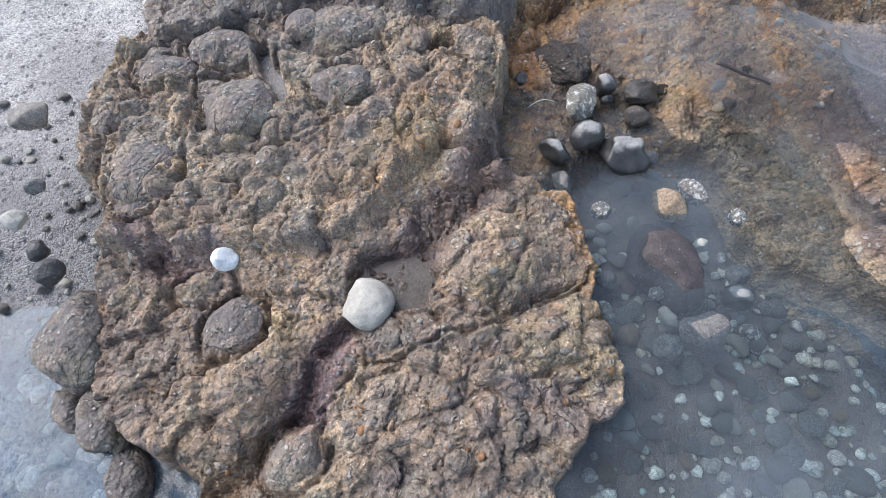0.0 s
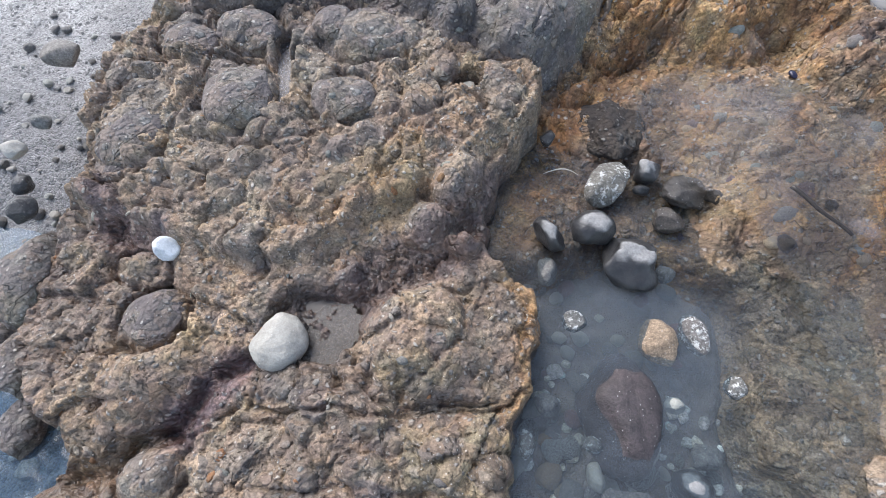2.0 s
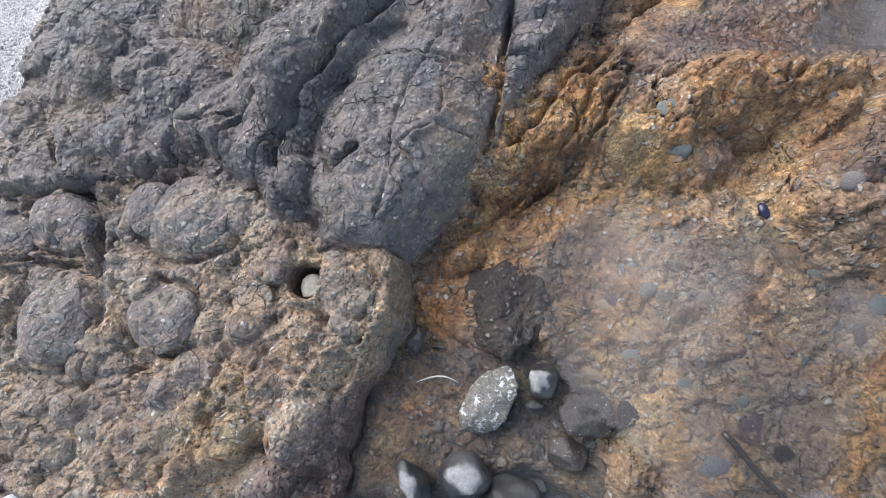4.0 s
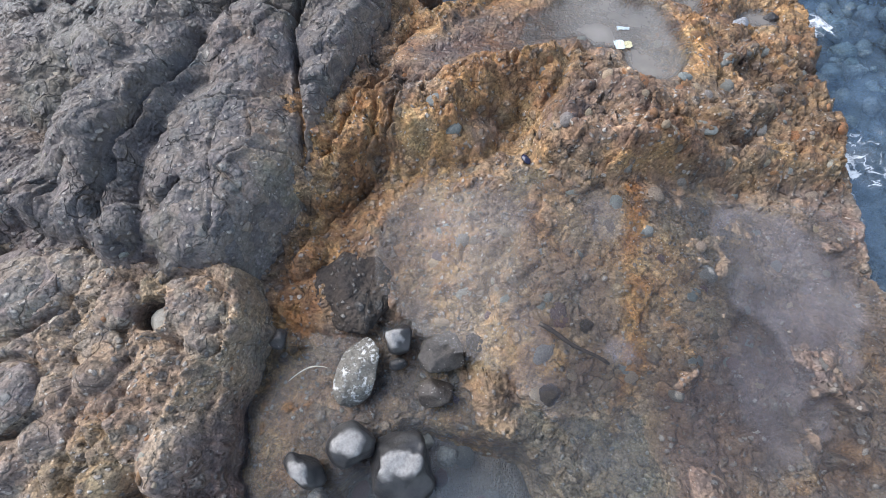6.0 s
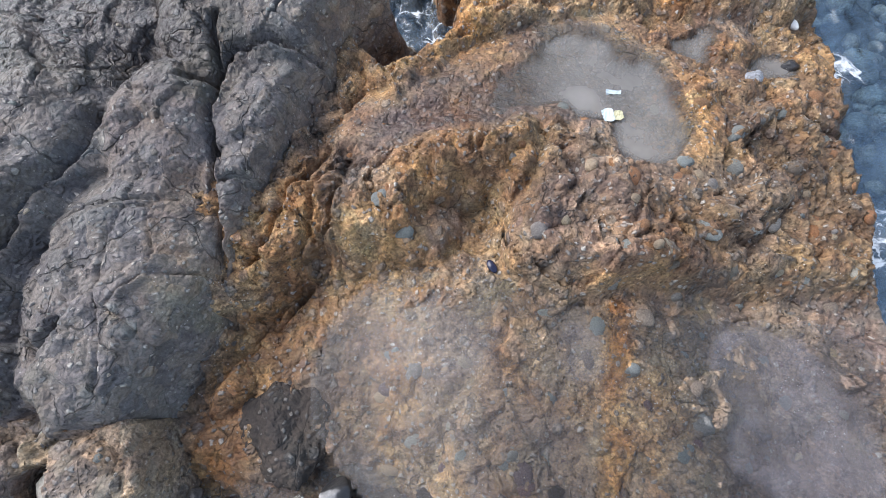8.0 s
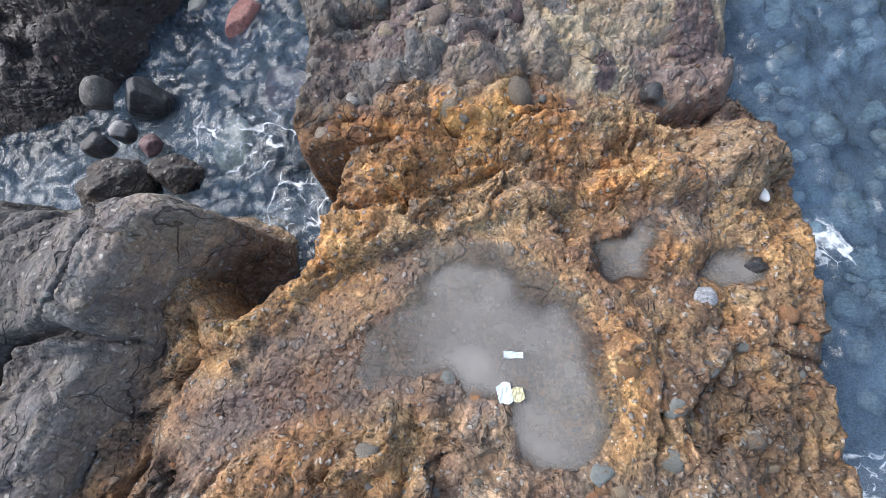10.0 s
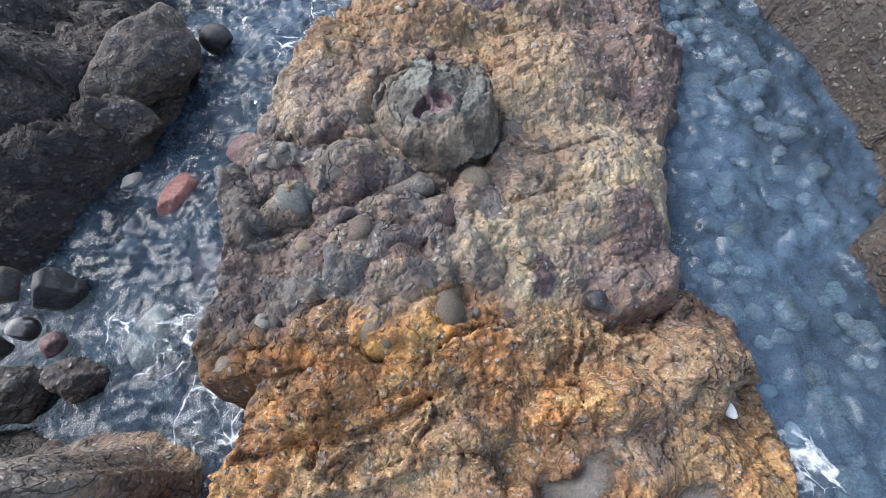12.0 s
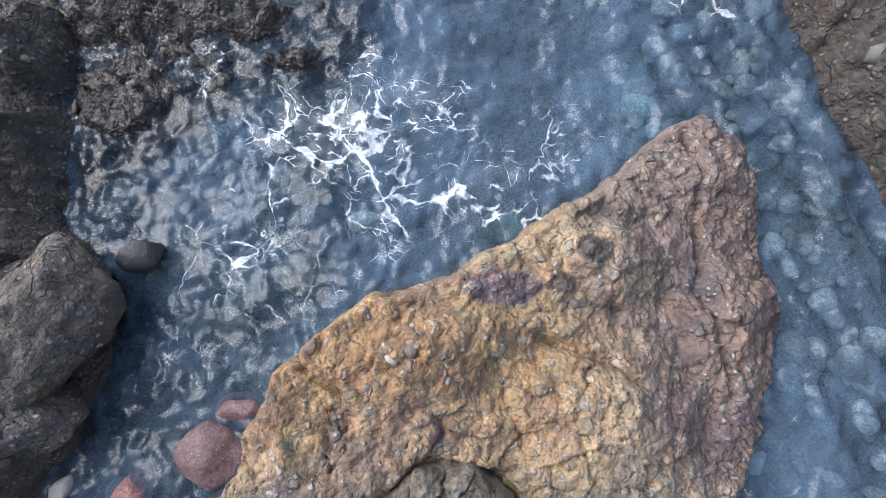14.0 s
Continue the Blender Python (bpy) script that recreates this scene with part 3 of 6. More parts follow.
def spaced(lo, hi, pitch, far):
    """Grid lines: even inside, ever wider out to the horizon."""
    out, gap, v = [], pitch, 0.0
    while v < far:
        gap *= 1.35
        v += gap
        out.append(v)
    out = np.array(out)
    return np.concatenate([lo - out[::-1], np.arange(lo, hi + pitch / 2, pitch), hi + out])


def ground_height(x, y):
    bed = -0.3 + 0.05 * fbm(x, y, 1.3, 3, 5)
    left = -2.0 - x + 2.5 * fbm(x, y, 0.16, 3, 13) * step(3.0, 8.0, np.hypot(x + 1.5, y - 2.0))
    rise = (y - 0.72) * 0.13 + np.clip(left, -0.5, 3) * 0.03 - 0.07
    rise = np.clip(rise, -0.4, 0.35) + 0.02 * fbm(x, y, 2.0, 3, 11) + np.clip(left - 3.0, 0, None) * 0.06
    bed = bed + (np.maximum(rise, bed) - bed) * step(-0.8, -0.3, left)
    bed = bed - 0.12 * step(-1.2, -1.6, x) * step(-3.4, -2.4, x) * step(1.3, 0.6, y) * step(-1.6, -0.8, y)
    basin = inside(x, y, BASIN)
    floor = -0.105 + 0.03 * fbm(x, y, 2.2, 3, 21) - 0.05 * step(0.6, 0.0, y)
    bed = bed + (floor - bed) * step(-0.05, 0.15, basin)
    return bed


def make_ground():
    xs, ys = spaced(-4.0, 4.6, 0.03, 2600), spaced(-2.2, 8.0, 0.03, 2600)
    X, Y = np.meshgrid(xs, ys)
    Z = ground_height(X, Y)
    near = (np.abs(X) < 5) & (Y > -2) & (Y < 9)
    f1, f2, who, tilt = cells(X, Y, 11.0, 3)
    Z = Z + near * np.where(who > 0.6, 0.03, 0.012) * np.sqrt(np.clip(0.5 - f1, 0, 1))
    wet = step(0.24, 0.04, Z + 0.05 * fbm(X, Y, 1.5, 3, 8)) * (Z < 0.3)
    wet = np.maximum(wet, 0.8 * step(-0.75, -0.2, inside(X, Y, TAN_LINE) + 0.15 * fbm(X, Y, 1.6, 3, 9)) * (Y < 2.4))
    silt = step(0.0, 0.2, inside(X, Y, BASIN)) * 0.85
    silt = np.maximum(silt, step(-0.2, -0.38, Z) * 0.5)
    me = sheet("ground", xs, ys, Z, np.ones(Z.shape, bool), GRAVEL, wet=wet, silt=silt)
    tagged(new("ground", me), "pale grey shingle beach and stony seabed under the rocks", "ground", kind="structure")


def make_sea():
    xs, ys = spaced(-4.0, 4.6, 0.022, 2600), spaced(-2.2, 8.0, 0.022, 2600)
    X, Y = np.meshgrid(xs, ys)
    near = np.exp(-np.clip(np.hypot((X - 0.5) / 5, (Y - 4) / 6) - 1, 0, None))
    wave = 0.026 * fbm(X + 0.3 * Y, Y, 2.0, 3, 31) + (0.022 + 0.026 * step(2.7, 3.3, X)) * fbm(X * 1.5 + 0.5 * Y, Y * 0.8 - 0.4 * X, 5.0, 3, 33, ridged=True) + 0.006 * fbm(X, Y, 16.0, 2, 35)
    calm = step(-1.2, -1.6, X) * step(2.0, 1.2, Y)
    swell = 0.08 * step(2.7, 1.4, X) * step(-0.6, 0.2, X) * step(3.2, 4.0, Y) * step(9.0, 7.0, Y)
    Z = SEA_LEVEL + swell + wave * near * (1 - 0.85 * calm)
    foam = np.zeros(Z.shape)
    for cx, cy, r, k in ((1.1, 6.1, 0.65, 0.6), (1.34, 6.6, 0.3, 0.95), (1.62, 6.5, 0.32, 1.0), (1.95, 6.6, 0.3, 0.9), (1.6, 6.35, 0.6, 0.66), (2.15, 6.25, 0.35, 0.8), (2.5, 6.4, 0.25, 0.75), (0.85, 5.7, 0.3, 0.6), (0.72, 4.4, 0.42, 0.7), (0.85, 4.05, 0.3, 0.74), (0.4, 4.45, 0.12, 0.7), (2.9, 3.6, 0.16, 0.95), (2.75, 2.7, 0.25, 1.0), (0.75, 5.0, 0.3, 0.45), (0.9, 7.05, 0.2, 0.8), (0.5, 6.95, 0.14, 0.8), (3.2, 7.4, 0.5, 0.9), (1.7, 6.75, 0.3, 0.85)):
        foam = np.maximum(foam, k * np.exp(-((np.hypot(X - cx, Y - cy) / r) ** 2)))
    rocks = np.maximum(inside(X, Y, TAN_LINE), np.maximum(inside(X, Y, GREY_LINE), inside(X, Y, ORANGE_LINE)))
    keep = ~((inside(X, Y, BASIN) > 0.02) | (rocks > 0.3) | ((X < -2.1) & (Y > 1.6) & (Y < 3.6) & (X > -6)))
    # deep is lowered beside the right wall to paint its dark reflection
    me = sheet("sea", xs, ys, Z, keep, SEA, foam=foam, calm=calm, deep=1 - 0.2 * step(3.15, 3.7, X) * step(4.6, 4.3, X) * step(4.3, 4.9, Y) * step(7.6, 7.2, Y) + 0.3 * step(-0.9, -1.3, X) * step(2.2, 1.6, Y) - 0.5 * step(1.6, 1.0, X) * step(6.3, 5.6, Y) - 0.7 * step(-0.05, 0.1, inside(X, Y, [(0.2, 6.3), (0.6, 6.5), (1.0, 6.74), (1.5, 6.78), (1.8, 7.1), (1.8, 7.8), (0.2, 7.8)])))
    tagged(new("sea", me), "grey-blue choppy sea with thin streaks of white foam", "water", kind="structure")


def depth_over(rock, level):
    """How deep water at a level stands over a rock, 0 at its edge to 1 at 6 cm."""
    def depth(X, Y):
        xs, ys, Z = FIELDS[rock.name]
        i, j = np.clip(np.searchsorted(xs, X), 0, len(xs) - 1), np.clip(np.searchsorted(ys, Y), 0, len(ys) - 1)
        return np.clip((level - Z[j, i]) / 0.06, 0, 1) ** 0.7
    return depth


def make_pool(outline, level, material, label, pitch=0.02, depth=None, land="level"):
    px, py = [q[0] for q in outline], [q[1] for q in outline]
    xs, ys = np.arange(min(px) - 0.1, max(px) + 0.1, pitch), np.arange(min(py) - 0.1, max(py) + 0.1, pitch)
    X, Y = np.meshgrid(xs, ys)
    deep = depth(X, Y) if depth else np.ones(X.shape)
    me = sheet("tide_pool", xs, ys, np.full(X.shape, level), inside(X, Y, outline) > 0, material, land=land, deep=deep)
    tagged(new("tide_pool", me), label, "water", kind="structure")


make_ground()
make_sea()

# ---- rock outcrops ----
BENCH_POOL = [(0.72, 3.22), (0.78, 3.3), (0.92, 3.32), (1.05, 3.4), (1.27, 3.47), (1.45, 3.58), (1.62, 3.62), (1.71, 3.5), (1.69, 3.44), (1.85, 3.36), (1.9, 3.2), (1.86, 2.97), (1.72, 2.94), (1.61, 3.05), (1.62, 3.17), (1.52, 3.25), (1.34, 3.25), (1.15, 3.26), (0.91, 3.22)]
CORNER_POOL = [(1.97, 3.68), (2.13, 3.63), (2.16, 3.69), (2.22, 3.63), (2.15, 3.55), (2.15, 3.44), (1.99, 3.47)]
EDGE_POOL = [(2.36, 3.55), (2.48, 3.56), (2.54, 3.5), (2.53, 3.45), (2.42, 3.42), (2.3, 3.45)]
BENCH_LEVEL, CORNER_LEVEL, EDGE_LEVEL = 0.272, 0.17, 0.105


FIELDS = {}


def outcrop(name, outline, foot, edge, top, label, pitch=0.007, ragged=0.05, drop=0.35):
    """A rock mass over an outline: top(x, y) gives its height and marks, and its sides fall to foot over the width edge."""
    px, py = [q[0] for q in outline], [q[1] for q in outline]
    xs, ys = np.arange(min(px) - 0.15, max(px) + 0.15, pitch), np.arange(min(py) - 0.15, max(py) + 0.15, pitch)
    X, Y = np.meshgrid(xs, ys)
    d = inside(X, Y, outline) + ragged * fbm(X, Y, 3.5, 4, 41) + 0.3 * ragged * fbm(X, Y, 17.0, 2, 43)
    Z, marks = top(X, Y, d)
    side = np.clip(d / (edge(X, Y) if callable(edge) else edge), 0, 1)
    side = 1 - (1 - side) ** 2.4
    Z = foot + (Z - foot) * side + np.minimum(d, 0) * 4 * drop
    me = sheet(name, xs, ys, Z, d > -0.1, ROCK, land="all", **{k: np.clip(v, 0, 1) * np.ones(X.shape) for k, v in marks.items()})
    co = np.empty(len(me.vertices) * 3, np.float32)
    me.vertices.foreach_get("co", co)
    co = co.reshape(-1, 3)
    for axis in (0, 1):
        co[:, axis] += 0.012 * value3(co * (11, 11, 16) + 50 * axis, 61 + axis) + 0.003 * value3(co * 37 + 9, 63 + axis)
    me.vertices.foreach_set("co", co.ravel())
    me.update()
    ob = new(name, me)
    FIELDS[ob.name] = xs, ys, Z
    tagged(ob, label, "rock")
    return ob


def rubble(x, y, seed, coarse, fine):
    """Craggy breccia: tilted angular blocks a few centimetres across, with open joints."""
    wx, wy = x + 0.022 * fbm(x, y, 9.0, 3, seed + 7), y + 0.022 * fbm(x, y, 9.0, 3, seed + 8)
    out = 0.0
    for k, (freq, size) in enumerate(((7.0, coarse), (16.0, 0.7 * coarse), (38.0, fine))):
        f1, f2, who, tilt = cells(wx, wy, freq, seed + 11 * k)
        out = out + size * (0.6 * (who - 0.5) + 0.45 * tilt - 0.3 * step(0.1, 0.0, f2 - f1) + 1.0 * (0.45 - f1))
    return out


def crags(x, y, seed, size):
    """Broken faces a hand or two wide, tilted each its own way."""
    wx, wy = x + 0.07 * fbm(x, y, 3.0, 4, seed + 3), y + 0.07 * fbm(x, y, 3.0, 4, seed + 4)
    out = 0.0
    for k, (freq, part_of) in enumerate(((2.7, 1.0), (5.5, 0.7), (11.0, 0.4))):
        f1, f2, who, tilt = cells(wx, wy, freq, seed + 17 * k)
        out = out + size * part_of * (0.5 * (who - 0.5) + 1.1 * tilt - 0.22 * step(0.07, 0.0, f2 - f1))
    return out


# grey pillows set in the tan rock: place, half-widths, turn, top, height, greyness
PILLOWS = (
    (-1.44, 1.68, 0.19, 0.22, 12, 0.215, 0.12, 1), (-0.96, 1.78, 0.17, 0.15, 0, 0.245, 0.09, 1), (-1.58, 2.07, 0.2, 0.14, 0, 0.22, 0.1, 1),
    (-1.16, 2.19, 0.12, 0.13, 0, 0.27, 0.1, 1), (-0.98, 2.2, 0.24, 0.19, 20, 0.28, 0.1, 1), (-1.86, 1.42, 0.2, 0.27, 8, 0.12, 0.12, 1),
    (-1.85, 1.97, 0.17, 0.15, 0, 0.16, 0.1, 1), (-1.83, 1.2, 0.15, 0.11, 0, 0.06, 0.1, 1), (-0.29, 0.77, 0.27, 0.3, 0, 0.2, 0.15, 0.15),
    (-0.1, 0.35, 0.2, 0.24, 0, 0.15, 0.12, 0.25), (-0.55, 0.12, 0.45, 0.24, 8, 0.09, 0.1, 0.1), (-1.26, 0.33, 0.2, 0.24, 0, 0.05, 0.12, 0.35),
    (-1.1, 0.02, 0.14, 0.14, 0, 0.05, 0.1, 0.8), (-1.37, 0.57, 0.13, 0.16, -20, 0.035, 0.1, 0.9), (-1.52, 0.77, 0.14, 0.1, 0, 0.0, 0.08, 0.6),
    (-0.45, 1.65, 0.2, 0.3, -35, 0.2, 0.08, 0.3), (-0.3, 2.05, 0.16, 0.13, 0, 0.28, 0.08, 0.3),
)


CLEFT = [(-1.25, 1.68), (-1.3, 1.87), (-1.41, 2.1)]


def tan_top(x, y, d):
    z = 0.25 + 0.07 * (x + 0.42) + 0.075 * (y - 2.0)
    low = inside(x, y, [(-2.4, 0.98), (-1.7, 1.02), (-1.39, 0.94), (-1.08, 0.93), (-0.85, 1.01), (-0.7, 1.22), (-0.63, 1.31), (-0.42, 1.5), (-0.25, 1.8), (0.1, 2.0), (0.5, 1.2), (0.5, -1.2), (-2.4, -1.2)], 0)
    z = z - 0.08 * step(-0.02, 0.07, low + 0.03 * fbm(x, y, 6.0, 3, 77)) + 0.03 * step(0.35, 0.9, low) + 0.07 * step(0.7, 0.25, y) * step(-0.9, -0.5, x)
    grey = np.zeros(x.shape)
    for cx, cy, rx, ry, turn, top, h, g in PILLOWS:
        p = dome(x, y, cx, cy, rx, ry, turn, top + 0.015, 1.3 * h, 2.6)
        rim = np.sqrt(np.clip((top + 0.015 - p) / (1.3 * h), 0, 9)) ** (2 / 2.6)
        z = z - (0.01 + g * 0.035) * np.exp(-(((rim - 1.0) / 0.09) ** 2))
        grey = np.maximum(grey, g * step(-0.012, 0.015, p - z) * step(-0.1, 0.0, p - top + h))
        z = soft_max(p, z, 0.012)
    knobs = random.Random(23)
    for _ in range(60):
        cx, cy, r = knobs.uniform(-2.1, -0.2), knobs.uniform(1.15, 2.3), knobs.uniform(0.04, 0.12)
        z = soft_max(dome(x, y, cx, cy, r, r * knobs.uniform(0.7, 1.3), 0, 0.245 + 0.07 * (cx + 0.42) + 0.075 * (cy - 2.0) + knobs.uniform(0.01, 0.05), 0.8 * r, 2.4), z, 0.008)
        grey = np.maximum(grey, 0.7 * (r > 0.07) * step(1.0, 0.85, np.hypot(x - cx, y - cy) / r))
    wx, wy = x + 0.03 * fbm(x, y, 5.0, 3, 71), y + 0.03 * fbm(x, y, 5.0, 3, 72)
    main = to_line(wx, wy, [(-0.63, 0.86), (-0.79, 0.74), (-0.84, 0.55), (-1.01, 0.41), (-1.08, 0.19), (-1.27, -0.06), (-1.5, -0.2)])
    up = to_line(wx, wy, [(-0.63, 0.86), (-0.56, 1.0), (-0.41, 1.12), (-0.24, 1.28), (-0.08, 1.6)])
    west = to_line(wx, wy, [(-1.85, 1.06), (-1.69, 0.86), (-1.49, 0.9)])
    z = z - 0.075 * np.exp(-((main / 0.05) ** 2)) - 0.06 * np.exp(-((up / 0.09) ** 2)) - 0.06 * np.exp(-((west / 0.05) ** 2))
    basin = np.hypot((wx + 0.74) / 0.19, (wy - 0.72) / 0.19)
    z = z + (-0.035 - z) * step(1.05, 0.7, basin)
    hollow = np.hypot(wx + 0.43, wy - 2.03)
    z = z - 0.15 * step(0.085, 0.068, hollow)
    for line, wide, deep in (
        ([(-2.05, 1.75), (-1.66, 1.88), (-1.3, 1.95)], 0.018, 0.03), ([(-1.3, 2.05), (-1.1, 1.98), (-0.8, 1.95)], 0.016, 0.025), ([(-0.6, 1.0), (-0.62, 0.6), (-0.5, 0.45)], 0.03, 0.04), ([(-0.2, 1.05), (-0.15, 0.8), (-0.3, 0.55)], 0.014, 0.02),
        ([(-1.03, 0.16), (-0.86, 0.34), (-0.37, 0.45), (0.02, 0.6)], 0.014, 0.03), ([(-1.0, -0.3), (-0.98, 0.2)], 0.012, 0.03), ([(-0.95, 0.0), (-0.4, 0.2), (0.0, 0.3)], 0.01, 0.02),
        ([(-1.68, 1.3), (-1.66, 1.75), (-1.72, 2.1)], 0.015, 0.04), ([(-1.24, 1.4), (-1.24, 1.7), (-1.3, 2.05)], 0.014, 0.035), ([(-1.6, 1.42), (-1.3, 1.4), (-1.0, 1.55)], 0.02, 0.03),
        ([(-1.45, 1.0), (-1.4, 1.25), (-1.7, 1.3)], 0.012, 0.03), ([(-0.85, 1.02), (-0.75, 1.35), (-0.5, 1.7)], 0.02, 0.008), ([(-0.57, 0.55), (-0.3, 0.5), (0.0, 0.62)], 0.012, 0.03),
    ):
        z = z - 1.5 * deep * (0.6 + 0.6 * fbm(x, y, 4.0, 2, 97)) * np.exp(-((to_line(wx, wy, line) / (0.8 * wide)) ** 2))
    f1, f2, who, tilt = cells(x + 0.05 * fbm(x, y, 4.0, 3, 781), y + 0.05 * fbm(x, y, 4.0, 3, 782), 6.0, 783)
    nodule = (who > 0.45) * step(1.0, 1.25, y + 0.2 * fbm(x, y, 2.0, 2, 784) + 0.3 * (who > 0.7)) * (1 - grey)
    z = z + nodule * (0.032 * np.sqrt(np.clip(0.55 - f1, 0, 1)) - 0.012 * step(0.1, 0.0, np.abs(f1 - 0.55)))
    grey = np.maximum(grey, 0.55 * nodule * step(0.55, 0.48, f1) * (who > 0.62))
    lobe = step(0.85, 0.55, y + 0.15 * fbm(x, y, 3.0, 3, 785)) * step(-1.0, -0.75, x)
    f1, f2, who, tilt = cells(x + 0.04 * fbm(x, y, 5.0, 3, 786), y + 0.04 * fbm(x, y, 5.0, 3, 787), 9.0, 788)
    knob = lobe * (who > 0.3) * (1 - grey)
    z = z + knob * (0.03 * np.sqrt(np.clip(0.55 - f1, 0, 1)) - 0.012 * step(0.1, 0.0, np.abs(f1 - 0.55)))
    rough = 1 - 0.8 * grey
    z = z + rough * (crags(x, y, 801, 0.026) + 0.02 * fbm(x, y, 5.0, 4, 81) + 0.009 * fbm(x, y, 11.0, 4, 84, ridged=True) + rubble(x, y, 83, 0.021, 0.006)) + (1 - rough) * (0.006 * fbm(x, y, 12.0, 3, 82) + rubble(x, y, 85, 0.005, 0.003))
    # narrow cleft between two pillows that holds rain water
    cleft = to_line(wx, wy, CLEFT)
    z = z + (np.minimum(z, 0.1) - z) * step(0.042, 0.022, cleft)
    wet = np.maximum(np.maximum(step(1.2, 0.9, basin), step(0.09, 0.03, main)), 0.9 * step(0.16, 0.06, up))
    wet = np.maximum(np.maximum(wet, step(0.02, -0.06, z)), step(0.08, 0.0, d) * step(-0.6, -0.2, x) * 0.4)
    plum = np.maximum(step(0.13, 0.05, to_line(wx, wy, [(-0.95, 0.45), (-1.06, 0.2)])), 0.7 * step(0.12, 0.05, west))
    plum = np.maximum(plum, 0.5 * step(0.2, 0.08, up))
    rim = step(0.13, 0.07, d) * step(-0.2, 0.05, x) * step(0.2, 0.5, y) * step(1.4, 1.1, y)
    iron = np.maximum(0.8 * rim, 0.35 * step(0.1, 0.03, to_line(wx, wy, [(-0.72, 1.3), (-0.62, 1.4), (-0.8, 1.2)])))
    iron = np.maximum(iron, 0.16 * step(0.1, 0.45, fbm(x, y, 2.6, 3, 91)))
    return z, {"grey": np.maximum(grey * 0.7 + 0.3 * step(0.1, 0.5, fbm(x, y, 3.1, 3, 93)), lobe * (0.15 + 0.45 * (who > 0.6))), "iron": iron * (1 - 0.6 * lobe), "plum": np.maximum(plum, 0.3 * lobe * (who > 0.75)), "wet": np.maximum(wet, 0.1 * lobe), "cream": 0.25 * (1 - 0.4 * lobe) * step(0.0, 0.5, fbm(x, y, 2.0, 3, 95)), "dark": 0.06 * lobe}


def grey_top(x, y, d):
    z = np.full(x.shape, 0.29) + 0.1 * np.clip(x + 0.2, -0.6, 1.0) + 0.05 * step(3.2, 3.5, y)
    wx, wy = x + 0.025 * fbm(x, y, 4.0, 3, 171), y + 0.025 * fbm(x, y, 4.0, 3, 172)
    for cx, cy, rx, ry, turn, top, h in (
        (-0.2, 2.7, 0.3, 0.52, -8, 0.43, 0.2), (-0.66, 2.95, 0.22, 0.42, -25, 0.46, 0.2), (-0.75, 2.56, 0.2, 0.18, 0, 0.36, 0.16), (-0.62, 3.42, 0.3, 0.35, 0, 0.47, 0.2),
        (-1.1, 3.4, 0.36, 0.35, 0, 0.42, 0.2), (0.3, 3.22, 0.18, 0.33, -14, 0.44, 0.16), (0.2, 2.72, 0.1, 0.2, -20, 0.37, 0.15), (0.5, 3.78, 0.33, 0.19, 32, 0.53, 0.22),
        (0.1, 3.82, 0.25, 0.3, 0, 0.5, 0.2), (-0.05, 4.16, 0.3, 0.2, 0, 0.44, 0.2), (-0.5, 3.9, 0.36, 0.3, 0, 0.45, 0.2), (-0.88, 2.69, 0.24, 0.19, 20, 0.36, 0.16),
        (-1.26, 2.47, 0.22, 0.15, 0, 0.3, 0.14), (-1.22, 2.8, 0.28, 0.2, 0, 0.34, 0.15), (-1.58, 2.42, 0.23, 0.19, 0, 0.26, 0.14), (-1.68, 2.9, 0.36, 0.36, 0, 0.31, 0.18), (-1.5, 3.5, 0.4, 0.4, 0, 0.36, 0.2),
        (-0.1, 3.3, 0.25, 0.28, 0, 0.47, 0.16), (0.05, 2.34, 0.14, 0.1, 30, 0.27, 0.1), (-0.45, 2.33, 0.3, 0.1, -8, 0.28, 0.1), (-0.1, 4.4, 0.4, 0.15, 0, 0.3, 0.15), (-1.0, 4.1, 0.5, 0.35, 0, 0.42, 0.2),
    ):
        z = soft_max(dome(wx, wy, cx, cy, rx, ry, turn, top, (0.6 if cx < 0.05 and cy < 3.35 else 0.3) * h, 3.0), z, 0.014)
    knobs = random.Random(29)
    for _ in range(40):
        cx, cy, r = knobs.uniform(-2.0, -0.55), knobs.uniform(2.3, 3.3), knobs.uniform(0.06, 0.15)
        z = soft_max(dome(wx, wy, cx, cy, r, r * knobs.uniform(0.7, 1.3), 0, 0.36 + 0.1 * max(cx + 0.5, -1.2) + 0.04 * (cy - 2.6) + knobs.uniform(-0.03, 0.04), 0.7 * r, 2.4), z, 0.01)
    for line, wide, deep in (
        ([(0.1, 3.69), (0.09, 3.3), (0.12, 3.0), (0.12, 2.75), (0.06, 2.48), (-0.04, 2.3)], 0.013, 0.07), ([(0.0, 3.42), (0.08, 3.43), (0.18, 3.55), (0.34, 3.57), (0.55, 3.47)], 0.014, 0.07),
        ([(0.11, 3.0), (0.2, 3.03), (0.31, 2.97)], 0.012, 0.05), ([(0.26, 3.02), (0.25, 2.84), (0.2, 2.6)], 0.012, 0.05), ([(-0.5, 2.8), (-0.3, 2.95), (0.0, 2.95)], 0.008, 0.02),
        ([(-0.17, 2.3), (-0.2, 2.7), (-0.14, 3.1)], 0.006, 0.014), ([(-0.5, 2.55), (-0.42, 2.45), (-0.33, 2.55)], 0.012, 0.04), ([(-0.34, 3.32), (-0.49, 2.98), (-0.6, 2.73), (-0.66, 2.46)], 0.02, 0.06),
    ):
        z = z - 1.2 * deep * np.exp(-((to_line(wx, wy, line) / wide) ** 2))
